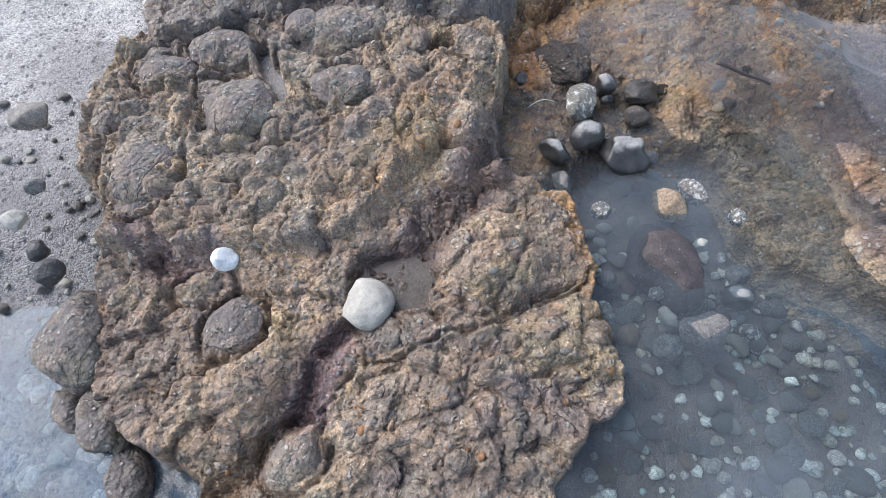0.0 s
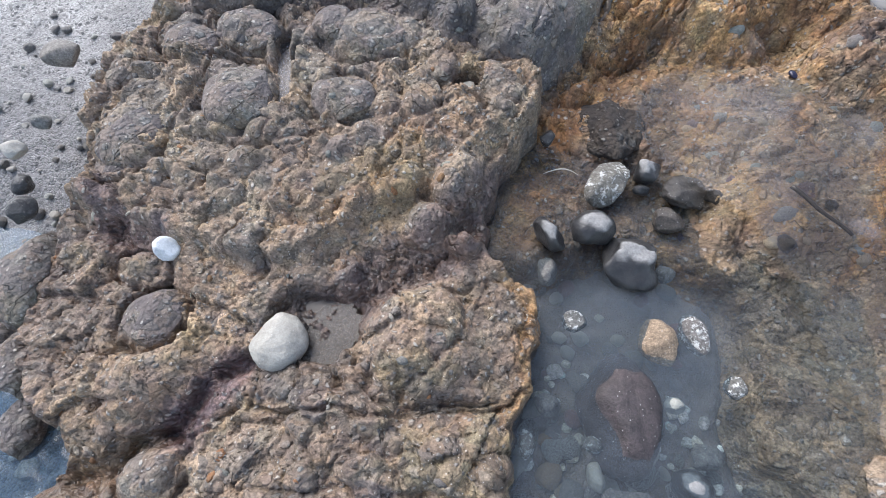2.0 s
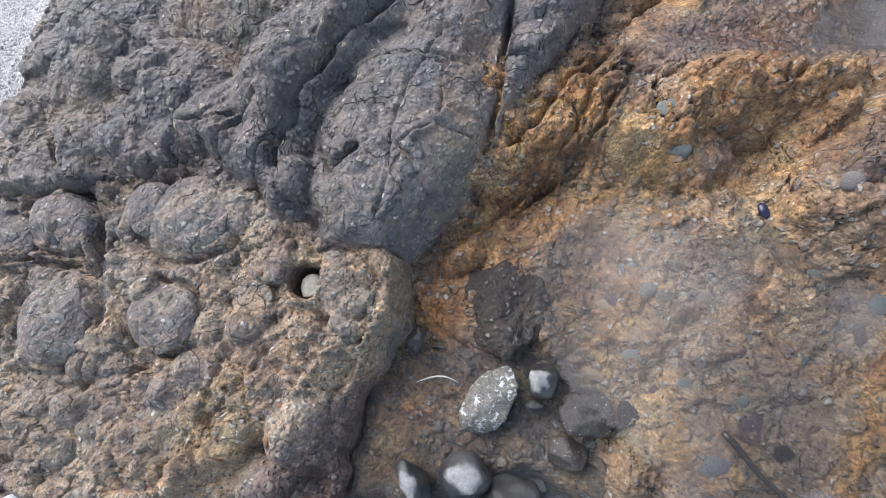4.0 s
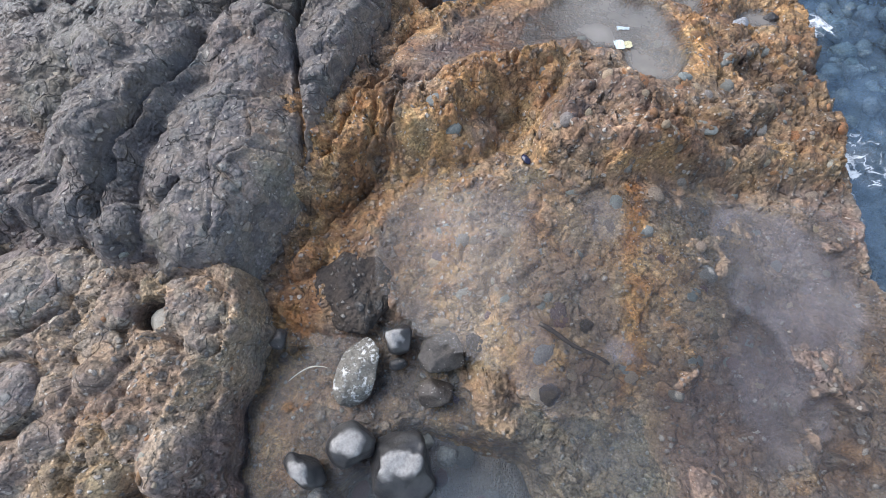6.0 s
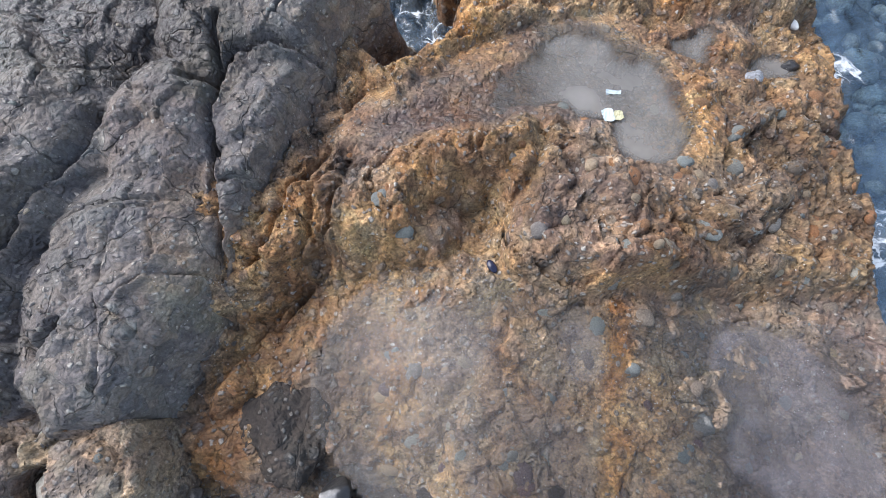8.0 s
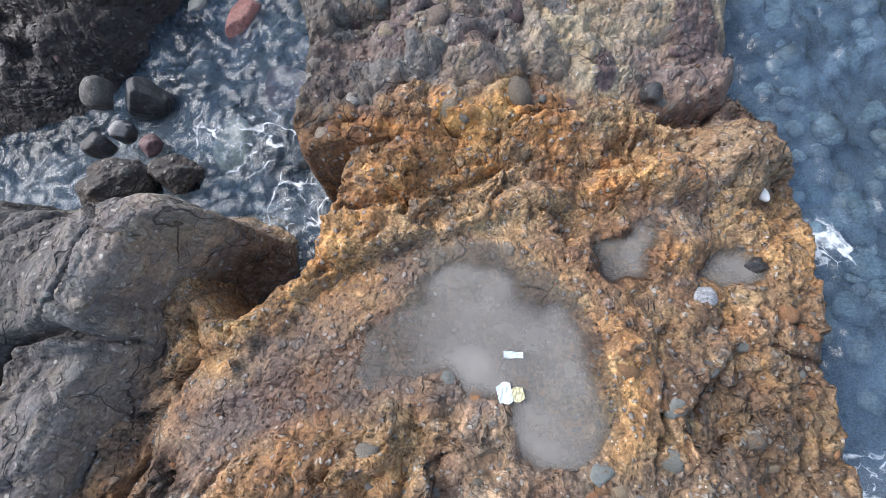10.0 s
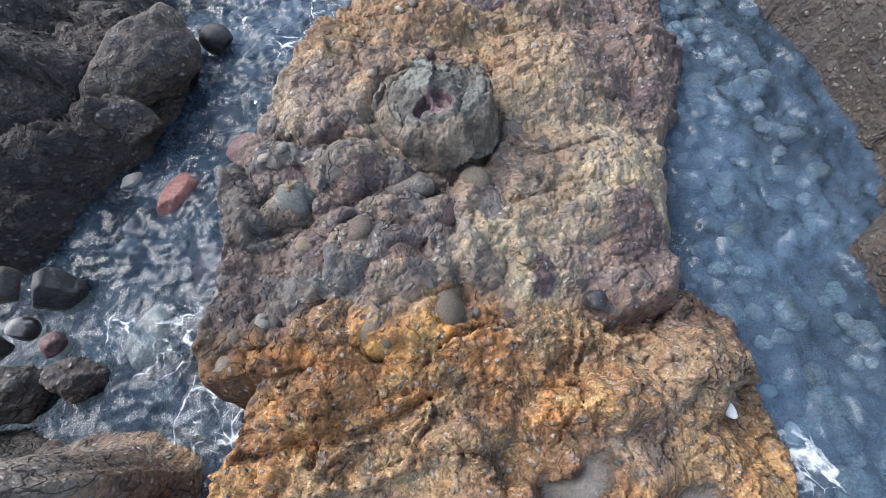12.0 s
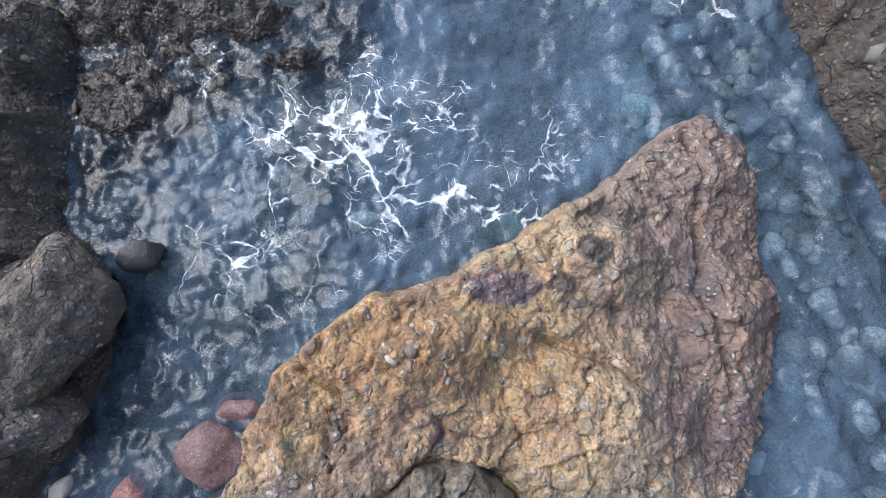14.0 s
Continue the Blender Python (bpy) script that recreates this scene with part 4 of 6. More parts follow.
    f1, f2, who, tilt = cells(x + 0.06 * fbm(x, y, 3.0, 4, 193), y + 0.06 * fbm(x, y, 3.0, 4, 194), 3.4, 195)
    z = z - 0.022 * step(0.045, 0.0, f2 - f1) * step(-0.25, 0.1, fbm(x, y, 2.0, 2, 196)) + 0.02 * tilt
    f1, f2, who, tilt = cells(x + 0.05 * fbm(x, y, 4.0, 3, 197), y + 0.05 * fbm(x, y, 4.0, 3, 198), 4.6, 199)
    z = z + (who > 0.35) * step(-0.35, -0.6, x + 0.15 * fbm(x, y, 2.0, 2, 200)) * 0.055 * np.sqrt(np.clip(0.58 - f1, 0, 1))
    z = z + crags(x, y, 811, 0.015) + 0.008 * fbm(x, y, 6.0, 4, 181) + 0.003 * fbm(x, y, 30.0, 2, 183) + rubble(x, y, 185, 0.005, 0.003)
    east = step(0.12, 0.0, d) * step(0.1, 0.5, x)
    # far left end: wet rock, with shade painted in through damp and dark
    damp = step(0.30, 0.2, z) * 0.4 + 0.4 * step(0.1, 0.2, fbm(x, y, 1.2, 2, 187)) * step(0.3, 0.5, x) * step(3.5, 3.7, y) + 0.9 * step(0.35, -0.1, wx) * step(3.2, 3.6, wy) + 0.4 * step(-0.25, -0.6, wx)
    return z, {"grey": np.full(x.shape, 1.0) - 0.5 * step(0.31, 0.22, z), "iron": 0.3 * east + 0.25 * step(0.3, 0.6, fbm(x, y, 2.3, 3, 191)), "plum": 0.3 * step(-0.1, 0.4, fbm(x, y, 1.7, 3, 192)), "wet": damp, "cream": 0.0, "dark": 0.42 * step(0.55, 0.1, wx) * step(3.1, 3.6, wy) + 0.1 * step(-0.2, -0.5, wx) * step(3.5, 3.1, wy)}


def bench_height(x, y):
    z = 0.35 - 0.22 * np.clip(x - 1.4, 0, None) - 0.05 * step(0.9, 0.3, x)
    return z - 0.06 * step(2.95, 3.2, y) * step(3.75, 3.5, y) * step(2.1, 1.8, x)


def orange_top(x, y, d):
    wx, wy = x + 0.05 * fbm(x, y, 3.0, 3, 271) + 0.012 * fbm(x, y, 14.0, 2, 273), y + 0.05 * fbm(x, y, 3.0, 3, 272) + 0.012 * fbm(x, y, 14.0, 2, 274)
    z = 0.064 + 0.02 * (y - 1.8) + 0.035 * fbm(x, y, 2.4, 4, 281)
    z = z - 0.09 * step(0.95, 0.6, x + 0.06 * fbm(x, y, 4.0, 3, 286)) * step(2.12, 1.9, y + 0.06 * fbm(x, y, 4.0, 3, 287))
    z = z - 0.1 * step(1.45, 1.3, wx) * step(1.75, 1.5, wy) * step(0.8, 0.95, wx)
    bench = inside(wx, wy, [(-0.2, 2.35), (0.02, 2.34), (0.2, 2.55), (0.45, 2.66), (0.6, 2.66), (0.78, 2.68), (0.92, 2.74), (0.98, 2.9), (1.1, 2.9), (1.1, 2.6), (1.36, 2.47), (1.7, 2.42), (2.1, 2.38), (2.7, 2.34), (3.2, 2.8), (3.2, 4.6), (0.9, 4.6), (0.3, 3.9), (-0.2, 3.0)], 1)
    rise = step(-0.01, 0.14, bench)
    top = bench_height(x, y)
    ramp_up = np.clip((y - 2.3) / 0.9 + 0.25, 0.35, 1)
    z = z + (np.where(x < 0.55, 0.1 + (top - 0.1) * ramp_up, top) - z) * rise
    # rounded brow along the front of the bench, the ledge by the pool, humps farther out
    for cx, cy, rx, ry, turn, h, hi in (
        (1.05, 3.08, 0.4, 0.12, 8, 0.1, 0.43), (1.55, 2.85, 0.25, 0.22, 0, 0.12, 0.41), (1.9, 2.7, 0.25, 0.2, 0, 0.1, 0.3), (0.75, 2.85, 0.22, 0.14, 0, 0.1, 0.33),
        (1.98, 3.25, 0.12, 0.22, -20, 0.1, 0.33), (1.35, 3.95, 0.3, 0.14, 20, 0.14, 0.42), (2.2, 3.85, 0.3, 0.14, -8, 0.12, 0.33), (2.55, 3.9, 0.2, 0.2, 0, 0.12, 0.26), (1.75, 3.78, 0.25, 0.1, 12, 0.1, 0.36), (1.75, 4.1, 0.5, 0.14, 0, 0.12, 0.36),
        (1.48, 1.15, 0.14, 0.3, 0, 0.12, 0.19), (1.42, 0.7, 0.16, 0.24, 10, 0.12, 0.18), (1.48, 1.64, 0.15, 0.09, 25, 0.1, 0.125), (1.0, 1.62, 0.08, 0.05, 0, 0.07, 0.11), (1.77, 2.04, 0.13, 0.07, 30, 0.08, 0.12), (2.25, 2.08, 0.16, 0.09, -20, 0.1, 0.125),
        (2.05, 1.0, 0.3, 0.3, 0, 0.1, 0.15), (1.9, 0.3, 0.3, 0.3, 0, 0.1, 0.15), (0.12, 2.3, 0.18, 0.1, 40, 0.1, 0.17),
    ):
        z = soft_max(dome(wx, wy, cx, cy, rx, ry, turn, hi - 0.015, 1.4 * h, 1.7), z, 0.01)
    ring = np.abs(np.hypot((x - 1.96) / 0.1, (y - 1.43) / 0.12) - 1)
    z = z + 0.03 * step(0.3, 0.0, ring + 0.25 * fbm(x, y, 9.0, 3, 299)) * (x > 1.6) - 0.05 * step(0.9, 0.6, np.hypot((x - 1.96) / 0.1, (y - 1.43) / 0.12))
    for line, wide, deep in (
        ([(0.61, 3.12), (0.5, 3.04), (0.43, 2.82), (0.32, 2.57)], 0.01, 0.03), ([(0.57, 3.23), (0.45, 3.06), (0.18, 2.72)], 0.014, 0.05), ([(0.61, 3.15), (0.56, 2.85), (0.36, 2.63), (0.26, 2.5)], 0.012, 0.03),
        ([(0.2, 2.55), (0.5, 2.72), (0.42, 2.9)], 0.01, 0.03), ([(1.36, 3.2), (1.3, 2.95), (1.16, 2.75)], 0.03, 0.05), ([(1.42, 3.1), (1.6, 3.0)], 0.012, 0.03), ([(1.0, 2.3), (0.8, 1.9), (0.7, 1.6)], 0.04, 0.03),
        ([(0.05, 2.3), (0.2, 2.45), (0.35, 2.75)], 0.014, 0.04), ([(1.6, 3.66), (1.9, 3.66), (2.3, 3.72)], 0.05, 0.06), ([(1.15, 3.85), (1.5, 3.85), (1.8, 3.95)], 0.02, 0.05),
    ):
        z = z - deep * np.exp(-((to_line(wx, wy, line) / wide) ** 2))
    rough = 0.65 + 0.35 * step(-0.03, 0.08, bench)
    z = z + crags(x, y, 821, 0.045) * (0.45 + 0.55 * step(-0.02, 0.1, bench)) + rough * (0.022 * fbm(x, y, 6.0, 4, 283) + 0.012 * fbm(x, y, 15.0, 3, 284, ridged=True) + rubble(x, y, 285, 0.02, 0.009))
    wet = 0.35 + 0.3 * fbm(x, y, 1.7, 3, 287)
    wet = np.clip(wet, 0.25, 1) * step(0.2, 0.14, z) * (1 - rise) + wet * step(0.14, 0.09, z) * rise
    shelf = inside(wx, wy, [(0.66, 3.16), (0.9, 3.5), (1.25, 3.7), (1.65, 3.68), (1.86, 3.4), (1.7, 2.98), (1.5, 3.2), (1.2, 3.26), (0.9, 3.16)])
    z = z + (BENCH_LEVEL - 0.013 + 0.032 * fbm(x, y, 3.5, 4, 288) - z) * step(-0.04, 0.04, shelf)
    for pool, level, deep in ((BENCH_POOL, BENCH_LEVEL, 0.04), (CORNER_POOL, CORNER_LEVEL, 0.04), (EDGE_POOL, EDGE_LEVEL, 0.04)):
        e = inside(wx * 0.6 + x * 0.4, wy * 0.6 + y * 0.4, pool) + 0.045 * fbm(x, y, 9.0, 4, 290)
        z = np.where(e > -0.2, np.maximum(z, level + 0.012 - 0.3 * np.clip(-e - 0.1, 0, None)), z) if deep else z
        shoal = (deep - 0.012) * step(1.5, 1.25, x)
        z = z + (level - deep + shoal + 0.03 * fbm(x, y, 5.0, 4, 289) - z) * step(-0.035, 0.045, e)
        wet = np.maximum(wet, step(-0.04, 0.0, e))
    wet = np.maximum(wet, step(0.1, 0.02, d) * step(1.8, 2.3, x))
    damp = step(-0.05, 0.03, shelf) * step(-0.3, 0.3, fbm(x, y, 4.0, 4, 292))
    wet = np.maximum(wet, 0.9 * damp)
    flow = 0.5 + 0.5 * fbm(x, y, 1.6, 3, 291)
    vein = step(0.1, 0.02, to_line(wx, wy, [(1.5, 2.4), (1.42, 2.12), (1.37, 1.85), (1.26, 1.5)]))
    iron = np.maximum(step(-0.05, 0.06, bench) * (0.75 + 0.4 * fbm(x, y, 2.5, 3, 293)), 0.34 + 0.7 * fbm(x, y, 2.2, 4, 295) + 0.5 * step(0.45, 0.7, fbm(x + 0.3 * y, y * 0.6, 2.6, 4, 296, ridged=True)))
    iron = np.maximum(np.maximum(iron, vein), 0.9 * step(0.3, 0.1, to_line(x, y, [(-0.08, 1.5), (0.0, 1.95), (0.1, 2.25), (0.4, 2.7)])))
    iron = np.maximum(iron, 0.45 * step(0.1, 0.16, z) * step(2.2, 1.8, y))
    mauve, ochre, slate = step(0.05, 0.4, fbm(x, y, 2.7, 4, 301)), step(0.0, 0.4, fbm(x, y, 3.3, 4, 303)), step(0.12, 0.42, fbm(x, y, 3.9, 4, 305))
    cream = 0.5 * vein + step(0.25, 0.1, to_line(x, y, [(0.35, 2.6), (0.5, 3.1), (0.75, 3.7)])) * 0.5 * flow + 0.45 * step(1.6, 2.0, y) * step(2.6, 2.3, y) * step(0.95, 1.3, x) * flow
    plum = 0.4 * step(0.3, 0.05, to_line(x, y, [(1.15, 0.8), (1.2, 1.3), (1.6, 1.5), (2.1, 1.9), (2.3, 2.2)])) + 0.35 * step(0.25, 0.0, to_line(x, y, [(0.3, 1.6), (0.2, 1.9)]))
    slit = step(0.07, 0.03, to_line(wx, wy, [(0.6, 3.1), (0.55, 2.85), (0.4, 2.66), (0.28, 2.5)]))
    wet = np.maximum(wet, 0.7 * slit)
    # rock under the pool paled with cream: sky reflection and silt painted in
    drowned_sheen = step(1.5, 1.3, wx) * step(1.75, 1.5, wy) * step(0.75, 0.95, wx) * step(0.075, 0.04, z)
    wet, cream, plum, slate = wet * (1 - 0.7 * drowned_sheen), np.maximum(cream, 0.95 * drowned_sheen), np.maximum(plum * (1 - drowned_sheen), 0.22 * drowned_sheen), slate * (1 - drowned_sheen)
    lips = np.minimum(to_line(wx, wy, [(1.1, 3.72), (1.2, 3.87), (1.44, 4.0), (1.62, 4.0)]), to_line(wx, wy, [(1.72, 4.06), (1.85, 4.05), (2.0, 3.9), (2.3, 3.86)]))
    sides = np.minimum(to_line(wx, wy, [(0.38, 2.7), (0.55, 3.2), (0.72, 3.55)]), np.minimum(to_line(wx, wy, [(0.0, 1.9), (0.1, 2.2), (0.25, 2.5)]), to_line(wx, wy, [(1.98, 3.3), (1.95, 3.0)])))
    rust = (0.65 + 0.6 * fbm(x, y, 5.0, 3, 307)) * np.maximum(step(0.16, 0.06, lips), np.maximum(0.6 * step(0.15, 0.05, sides), 0.75 * step(0.06, 0.01, to_line(wx, wy, [(1.5, 2.4), (1.42, 2.12), (1.37, 1.85), (1.26, 1.5)]))))
    russet = step(1.6, 1.9, wx) * step(2.35, 2.45, wy) * step(3.1, 2.9, wy)
    brown = 0.5 * russet + 0.6 * slit + 0.55 * step(0.1, 0.16, z) * step(1.9, 1.5, y) * step(1.1, 1.3, x) * (1 - drowned_sheen) + 0.4 * slate * rise
    return z, {"grey": 0.4 * step(0.0, 0.4, fbm(x, y, 2.0, 3, 297)) * (1 - rise) * (1 - drowned_sheen) + 0.35 * step(1.15, 0.85, wx) * step(1.8, 2.0, wy) * (1 - rise) + 0.1 + 0.5 * slate + 0.5 * damp, "iron": iron * (1 - 0.75 * drowned_sheen) * (1 - 0.5 * damp) * (1 - 0.6 * plum) * (1 - 0.35 * mauve), "plum": plum * (1 - rise) + 0.3 * mauve * rise, "wet": wet, "cream": cream * (1 - 0.5 * rise) + 0.55 * rise * ochre * (1 - 0.8 * russet), "dark": 0.5 * brown, "rust": rust}


def far_top(x, y, d):
    wx, wy = x + 0.03 * fbm(x, y, 4.0, 3, 371), y + 0.03 * fbm(x, y, 4.0, 3, 372)
    z = 0.43 - 0.235 * np.clip(x - 1.55, 0, None) - 0.05 * step(4.6, 4.1, y) + 0.04 * fbm(x, y, 2.5, 3, 381)
    for cx, cy, rx, ry, turn, hi, h in (
        (1.29, 4.66, 0.09, 0.1, 0, 0.47, 0.12), (1.47, 4.78, 0.11, 0.12, 0, 0.47, 0.1), (1.66, 4.68, 0.11, 0.08, 0, 0.42, 0.08), (1.32, 5.02, 0.12, 0.13, 0, 0.46, 0.1), (1.15, 4.35, 0.13, 0.16, 0, 0.38, 0.1),
        (1.4, 4.4, 0.12, 0.12, 0, 0.42, 0.08), (1.7, 5.55, 0.35, 0.2, 15, 0.43, 0.1), (2.35, 5.8, 0.3, 0.2, 20, 0.3, 0.1), (2.9, 6.1, 0.2, 0.3, -30, 0.16, 0.1), (2.4, 4.7, 0.25, 0.3, 0, 0.29, 0.08), (2.8, 5.5, 0.25, 0.35, 0, 0.2, 0.1), (2.3, 5.3, 0.3, 0.3, 0, 0.33, 0.08), (2.4, 4.2, 0.3, 0.16, 0, 0.23, 0.06),
    ):
        z = soft_max(dome(wx, wy, cx, cy, rx, ry, turn, hi, h, 2.2), z, 0.02)
    hub = np.hypot(x - 1.81, y - 4.99)
    z = z - 0.05 * np.exp(-(((hub - 0.25) / 0.025) ** 2)) - 0.06 * step(0.27, 0.2, hub) - 0.1 * np.exp(-((np.hypot((x - 1.68) / 0.16, (y - 4.68) / 0.05)) ** 2))
    for line, wide, deep in (
        ([(1.1, 5.0), (1.3, 4.9), (1.55, 4.88)], 0.015, 0.05), ([(1.15, 4.55), (1.4, 4.56), (1.55, 4.7)], 0.02, 0.05), ([(2.9, 6.3), (2.92, 6.1), (2.8, 5.7), (2.85, 5.3)], 0.02, 0.04), ([(2.2, 5.6), (2.4, 5.5), (2.5, 5.4)], 0.02, 0.05),
        ([(2.0, 4.9), (2.2, 4.8), (2.5, 4.85)], 0.01, 0.025), ([(2.05, 4.6), (2.3, 4.65), (2.5, 4.6)], 0.01, 0.025), ([(1.85, 4.75), (1.8, 4.4), (1.85, 4.15)], 0.03, 0.04), ([(1.4, 5.65), (1.55, 5.5)], 0.012, 0.04),
    ):
        z = z - deep * np.exp(-((to_line(wx, wy, line) / wide) ** 2))
    f1, f2, who, tilt = cells(wx + 0.02 * fbm(x, y, 12.0, 2, 391), wy, 7.5, 393)
    packed = step(2.1, 1.75, x + 0.25 * fbm(x, y, 2.5, 3, 394)) * step(5.15, 4.9, y) * step(4.1, 4.25, y) * (hub > 0.27)
    z = z + packed * (0.07 * np.sqrt(np.clip(0.62 - f1, 0, 1)) + 0.025 * (who - 0.5) - 0.03)
    z = z + crags(x, y, 841, 0.02)  + 0.016 * fbm(x, y, 7.0, 4, 383) + 0.008 * fbm(x, y, 16.0, 3, 384, ridged=True) + rubble(x, y, 385, 0.018, 0.004)
    iron = 0.6 * step(5.0, 5.5, y) * step(2.6, 2.2, x) + 1.1 * step(4.25, 4.1, y) + 0.3 * fbm(x, y, 2.3, 3, 387)
    plum = 0.6 * step(2.45, 2.8, x + 0.2 * fbm(x, y, 2.0, 3, 388)) * step(4.8, 5.2, y) + 0.4 * step(0.2, 0.5, fbm(x, y, 3.0, 3, 389))
    grey = 0.7 * step(1.75, 1.35, x) * step(5.1, 4.7, y) + 0.2
    cream = 0.75 * step(1.6, 2.0, x) * step(5.2, 4.8, y) + 0.2
    plum, grey, cream = plum + 0.6 * packed * (who < 0.22), grey * (1 - packed) + packed * (0.2 + 0.8 * (who > 0.62)), cream * (1 - 0.6 * packed * (who > 0.4))
    corner = step(2.1, 2.3, x) * step(4.5, 4.3, y)
    plum, cream = np.maximum(plum, 0.6 * corner), cream * (1 - 0.8 * corner)
    wet = 0.8 * step(0.12, 0.0, z) + 0.35 * plum
    dark = 0.5 * step(1.35, 1.05, x) * step(5.0, 4.6, y)
    for cx, cy, rx, ry, p_, g_, k_ in ((2.09, 5.77, 0.15, 0.06, 1, 0, 0), (2.41, 5.87, 0.07, 0.055, 0, 0.5, 1), (2.29, 5.77, 0.045, 0.04, 0.5, 0, 0.7), (2.79, 5.73, 0.07, 0.16, 0.5, 0.8, 0), (2.1, 4.29, 0.045, 0.09, 1, 0, 0.4), (2.5, 4.45, 0.12, 0.16, 0.8, 0, 0.3), (1.95, 4.6, 0.06, 0.1, 0, 0.8, 0), (1.6, 4.5, 0.1, 0.1, 0.3, 0, 0.2), (1.4, 5.2, 0.1, 0.1, 0.5, 0, 0.2)):
        blob = step(1.05, 0.8, np.hypot((wx - cx) / rx, (wy - cy) / ry))
        plum, grey, dark, iron, cream = np.maximum(plum, p_ * blob), np.maximum(grey, g_ * blob), np.maximum(dark, 0.7 * k_ * blob), iron * (1 - blob), cream * (1 - blob)
    return z, {"grey": grey, "iron": iron, "plum": plum, "wet": wet, "cream": cream, "dark": dark, "soft": 0.6, "rust": 0.9 * step(4.28, 4.12, y + 0.12 * fbm(x, y, 5.0, 3, 395)) * step(2.1, 1.8, x)}


def dark_top(humps, base, wetness, dark=1.0):
    def top(x, y, d):
        wx, wy = x + 0.04 * fbm(x, y, 3.5, 3, 471), y + 0.04 * fbm(x, y, 3.5, 3, 472)
        z = np.full(x.shape, base) + 0.08 * fbm(x, y, 1.6, 3, 473)
        for cx, cy, rx, ry, turn, hi, h in humps:
            z = soft_max(dome(wx, wy, cx, cy, rx, ry, turn, hi, h, 2.3), z, 0.02)
        z = z + crags(x, y, 861, 0.06) + 0.03 * fbm(x, y, 5.0, 4, 481) + 0.01 * fbm(x, y, 14.0, 3, 482, ridged=True) + rubble(x, y, 485, 0.014, 0.007)
        return z, {"grey": 0.75 + 0.2 * fbm(x, y, 2.0, 2, 486), "iron": 0.35 * step(0.1, 0.6, fbm(x, y, 1.9, 3, 487)), "plum": 0.2 + 0.4 * fbm(x, y, 1.5, 3, 488), "wet": np.maximum(wetness, step(0.12, 0.02, z)), "cream": 0.0, "dark": dark}
    return top


tan_rock = outcrop("rock_outcrop", TAN_LINE,
    -0.2, lambda x, y: 0.05 + 0.02 * step(-0.6, -0.2, x) * step(1.15, 1.45, y) * step(2.4, 2.1, y), tan_top, "tan-brown knobbly shore rock with grey rounded lumps and a red-stained gully")
grey_rock = outcrop("rock_outcrop", GREY_LINE,
    0.02, 0.1, grey_top, "dark grey cracked pillow-shaped lava with barnacle specks")
orange_rock = outcrop("rock_outcrop", ORANGE_LINE,
    -0.16, 0.08, orange_top, "rust-orange stained rock shelf and bench holding shallow muddy pools")
far_rock = outcrop("rock_outcrop", [(1.0, 3.98), (0.93, 4.15), (0.95, 4.44), (1.0, 4.85), (1.13, 5.2), (1.23, 5.5), (1.4, 5.68), (1.6, 5.82), (1.95, 5.9), (2.3, 6.07), (2.66, 6.25), (2.96, 6.47), (3.12, 6.45), (3.2, 6.12), (3.24, 5.85), (3.18, 5.5), (3.0, 5.15), (2.82, 4.85), (2.72, 4.5), (2.7, 4.25), (2.6, 4.05), (1.6, 4.0)],
    -0.18, 0.09, far_top, "ochre and cream weathered rock point rising out of the sea")
# the high dark value covers wet brown rock and the shadow over it
left_rock = outcrop("rock_outcrop", [(0.55, 6.1), (0.56, 5.7), (0.4, 5.45), (0.14, 5.12), (-0.05, 4.88), (-0.3, 4.83), (-1.6, 4.8), (-1.8, 6.0), (-1.6, 7.6), (0.2, 7.6), (0.42, 7.2), (0.35, 6.79), (0.3, 6.49)],
    -0.15, 0.22, dark_top(((0.3, 5.45, 0.2, 0.15, 30, 0.3, 0.15), (-0.19, 5.64, 0.4, 0.3, 20, 0.42, 0.2), (0.05, 5.28, 0.25, 0.14, 30, 0.26, 0.15), (-0.1, 5.02, 0.28, 0.14, 10, 0.2, 0.14), (0.15, 6.0, 0.3, 0.3, 0, 0.25, 0.16), (0.1, 6.6, 0.35, 0.3, 0, 0.2, 0.15), (-0.6, 6.4, 0.7, 0.6, 0, 0.5, 0.25), (0.2, 7.1, 0.3, 0.25, 0, 0.18, 0.14)), 0.04, 0.25, 0.88), "dark wet brown-grey shore rock by the channel, with shadow painted in", pitch=0.011)
reef_rock = outcrop("rock_outcrop", [(0.2, 6.6), (0.55, 6.6), (0.8, 6.72), (1.0, 6.74), (1.25, 6.76), (1.5, 6.82), (1.75, 7.1), (1.8, 7.4), (0.9, 7.9), (0.2, 7.9)],
    -0.2, 0.12, dark_top(((1.38, 6.92, 0.16, 0.12, 0, 0.02, 0.12), (1.0, 6.88, 0.14, 0.1, 0, 0.0, 0.12), (1.1, 7.2, 0.3, 0.14, 0, 0.06, 0.12), (0.6, 7.3, 0.3, 0.2, 0, 0.1, 0.12)), -0.06, 0.6, 0.95), "low dark reef awash in the channel", pitch=0.012)
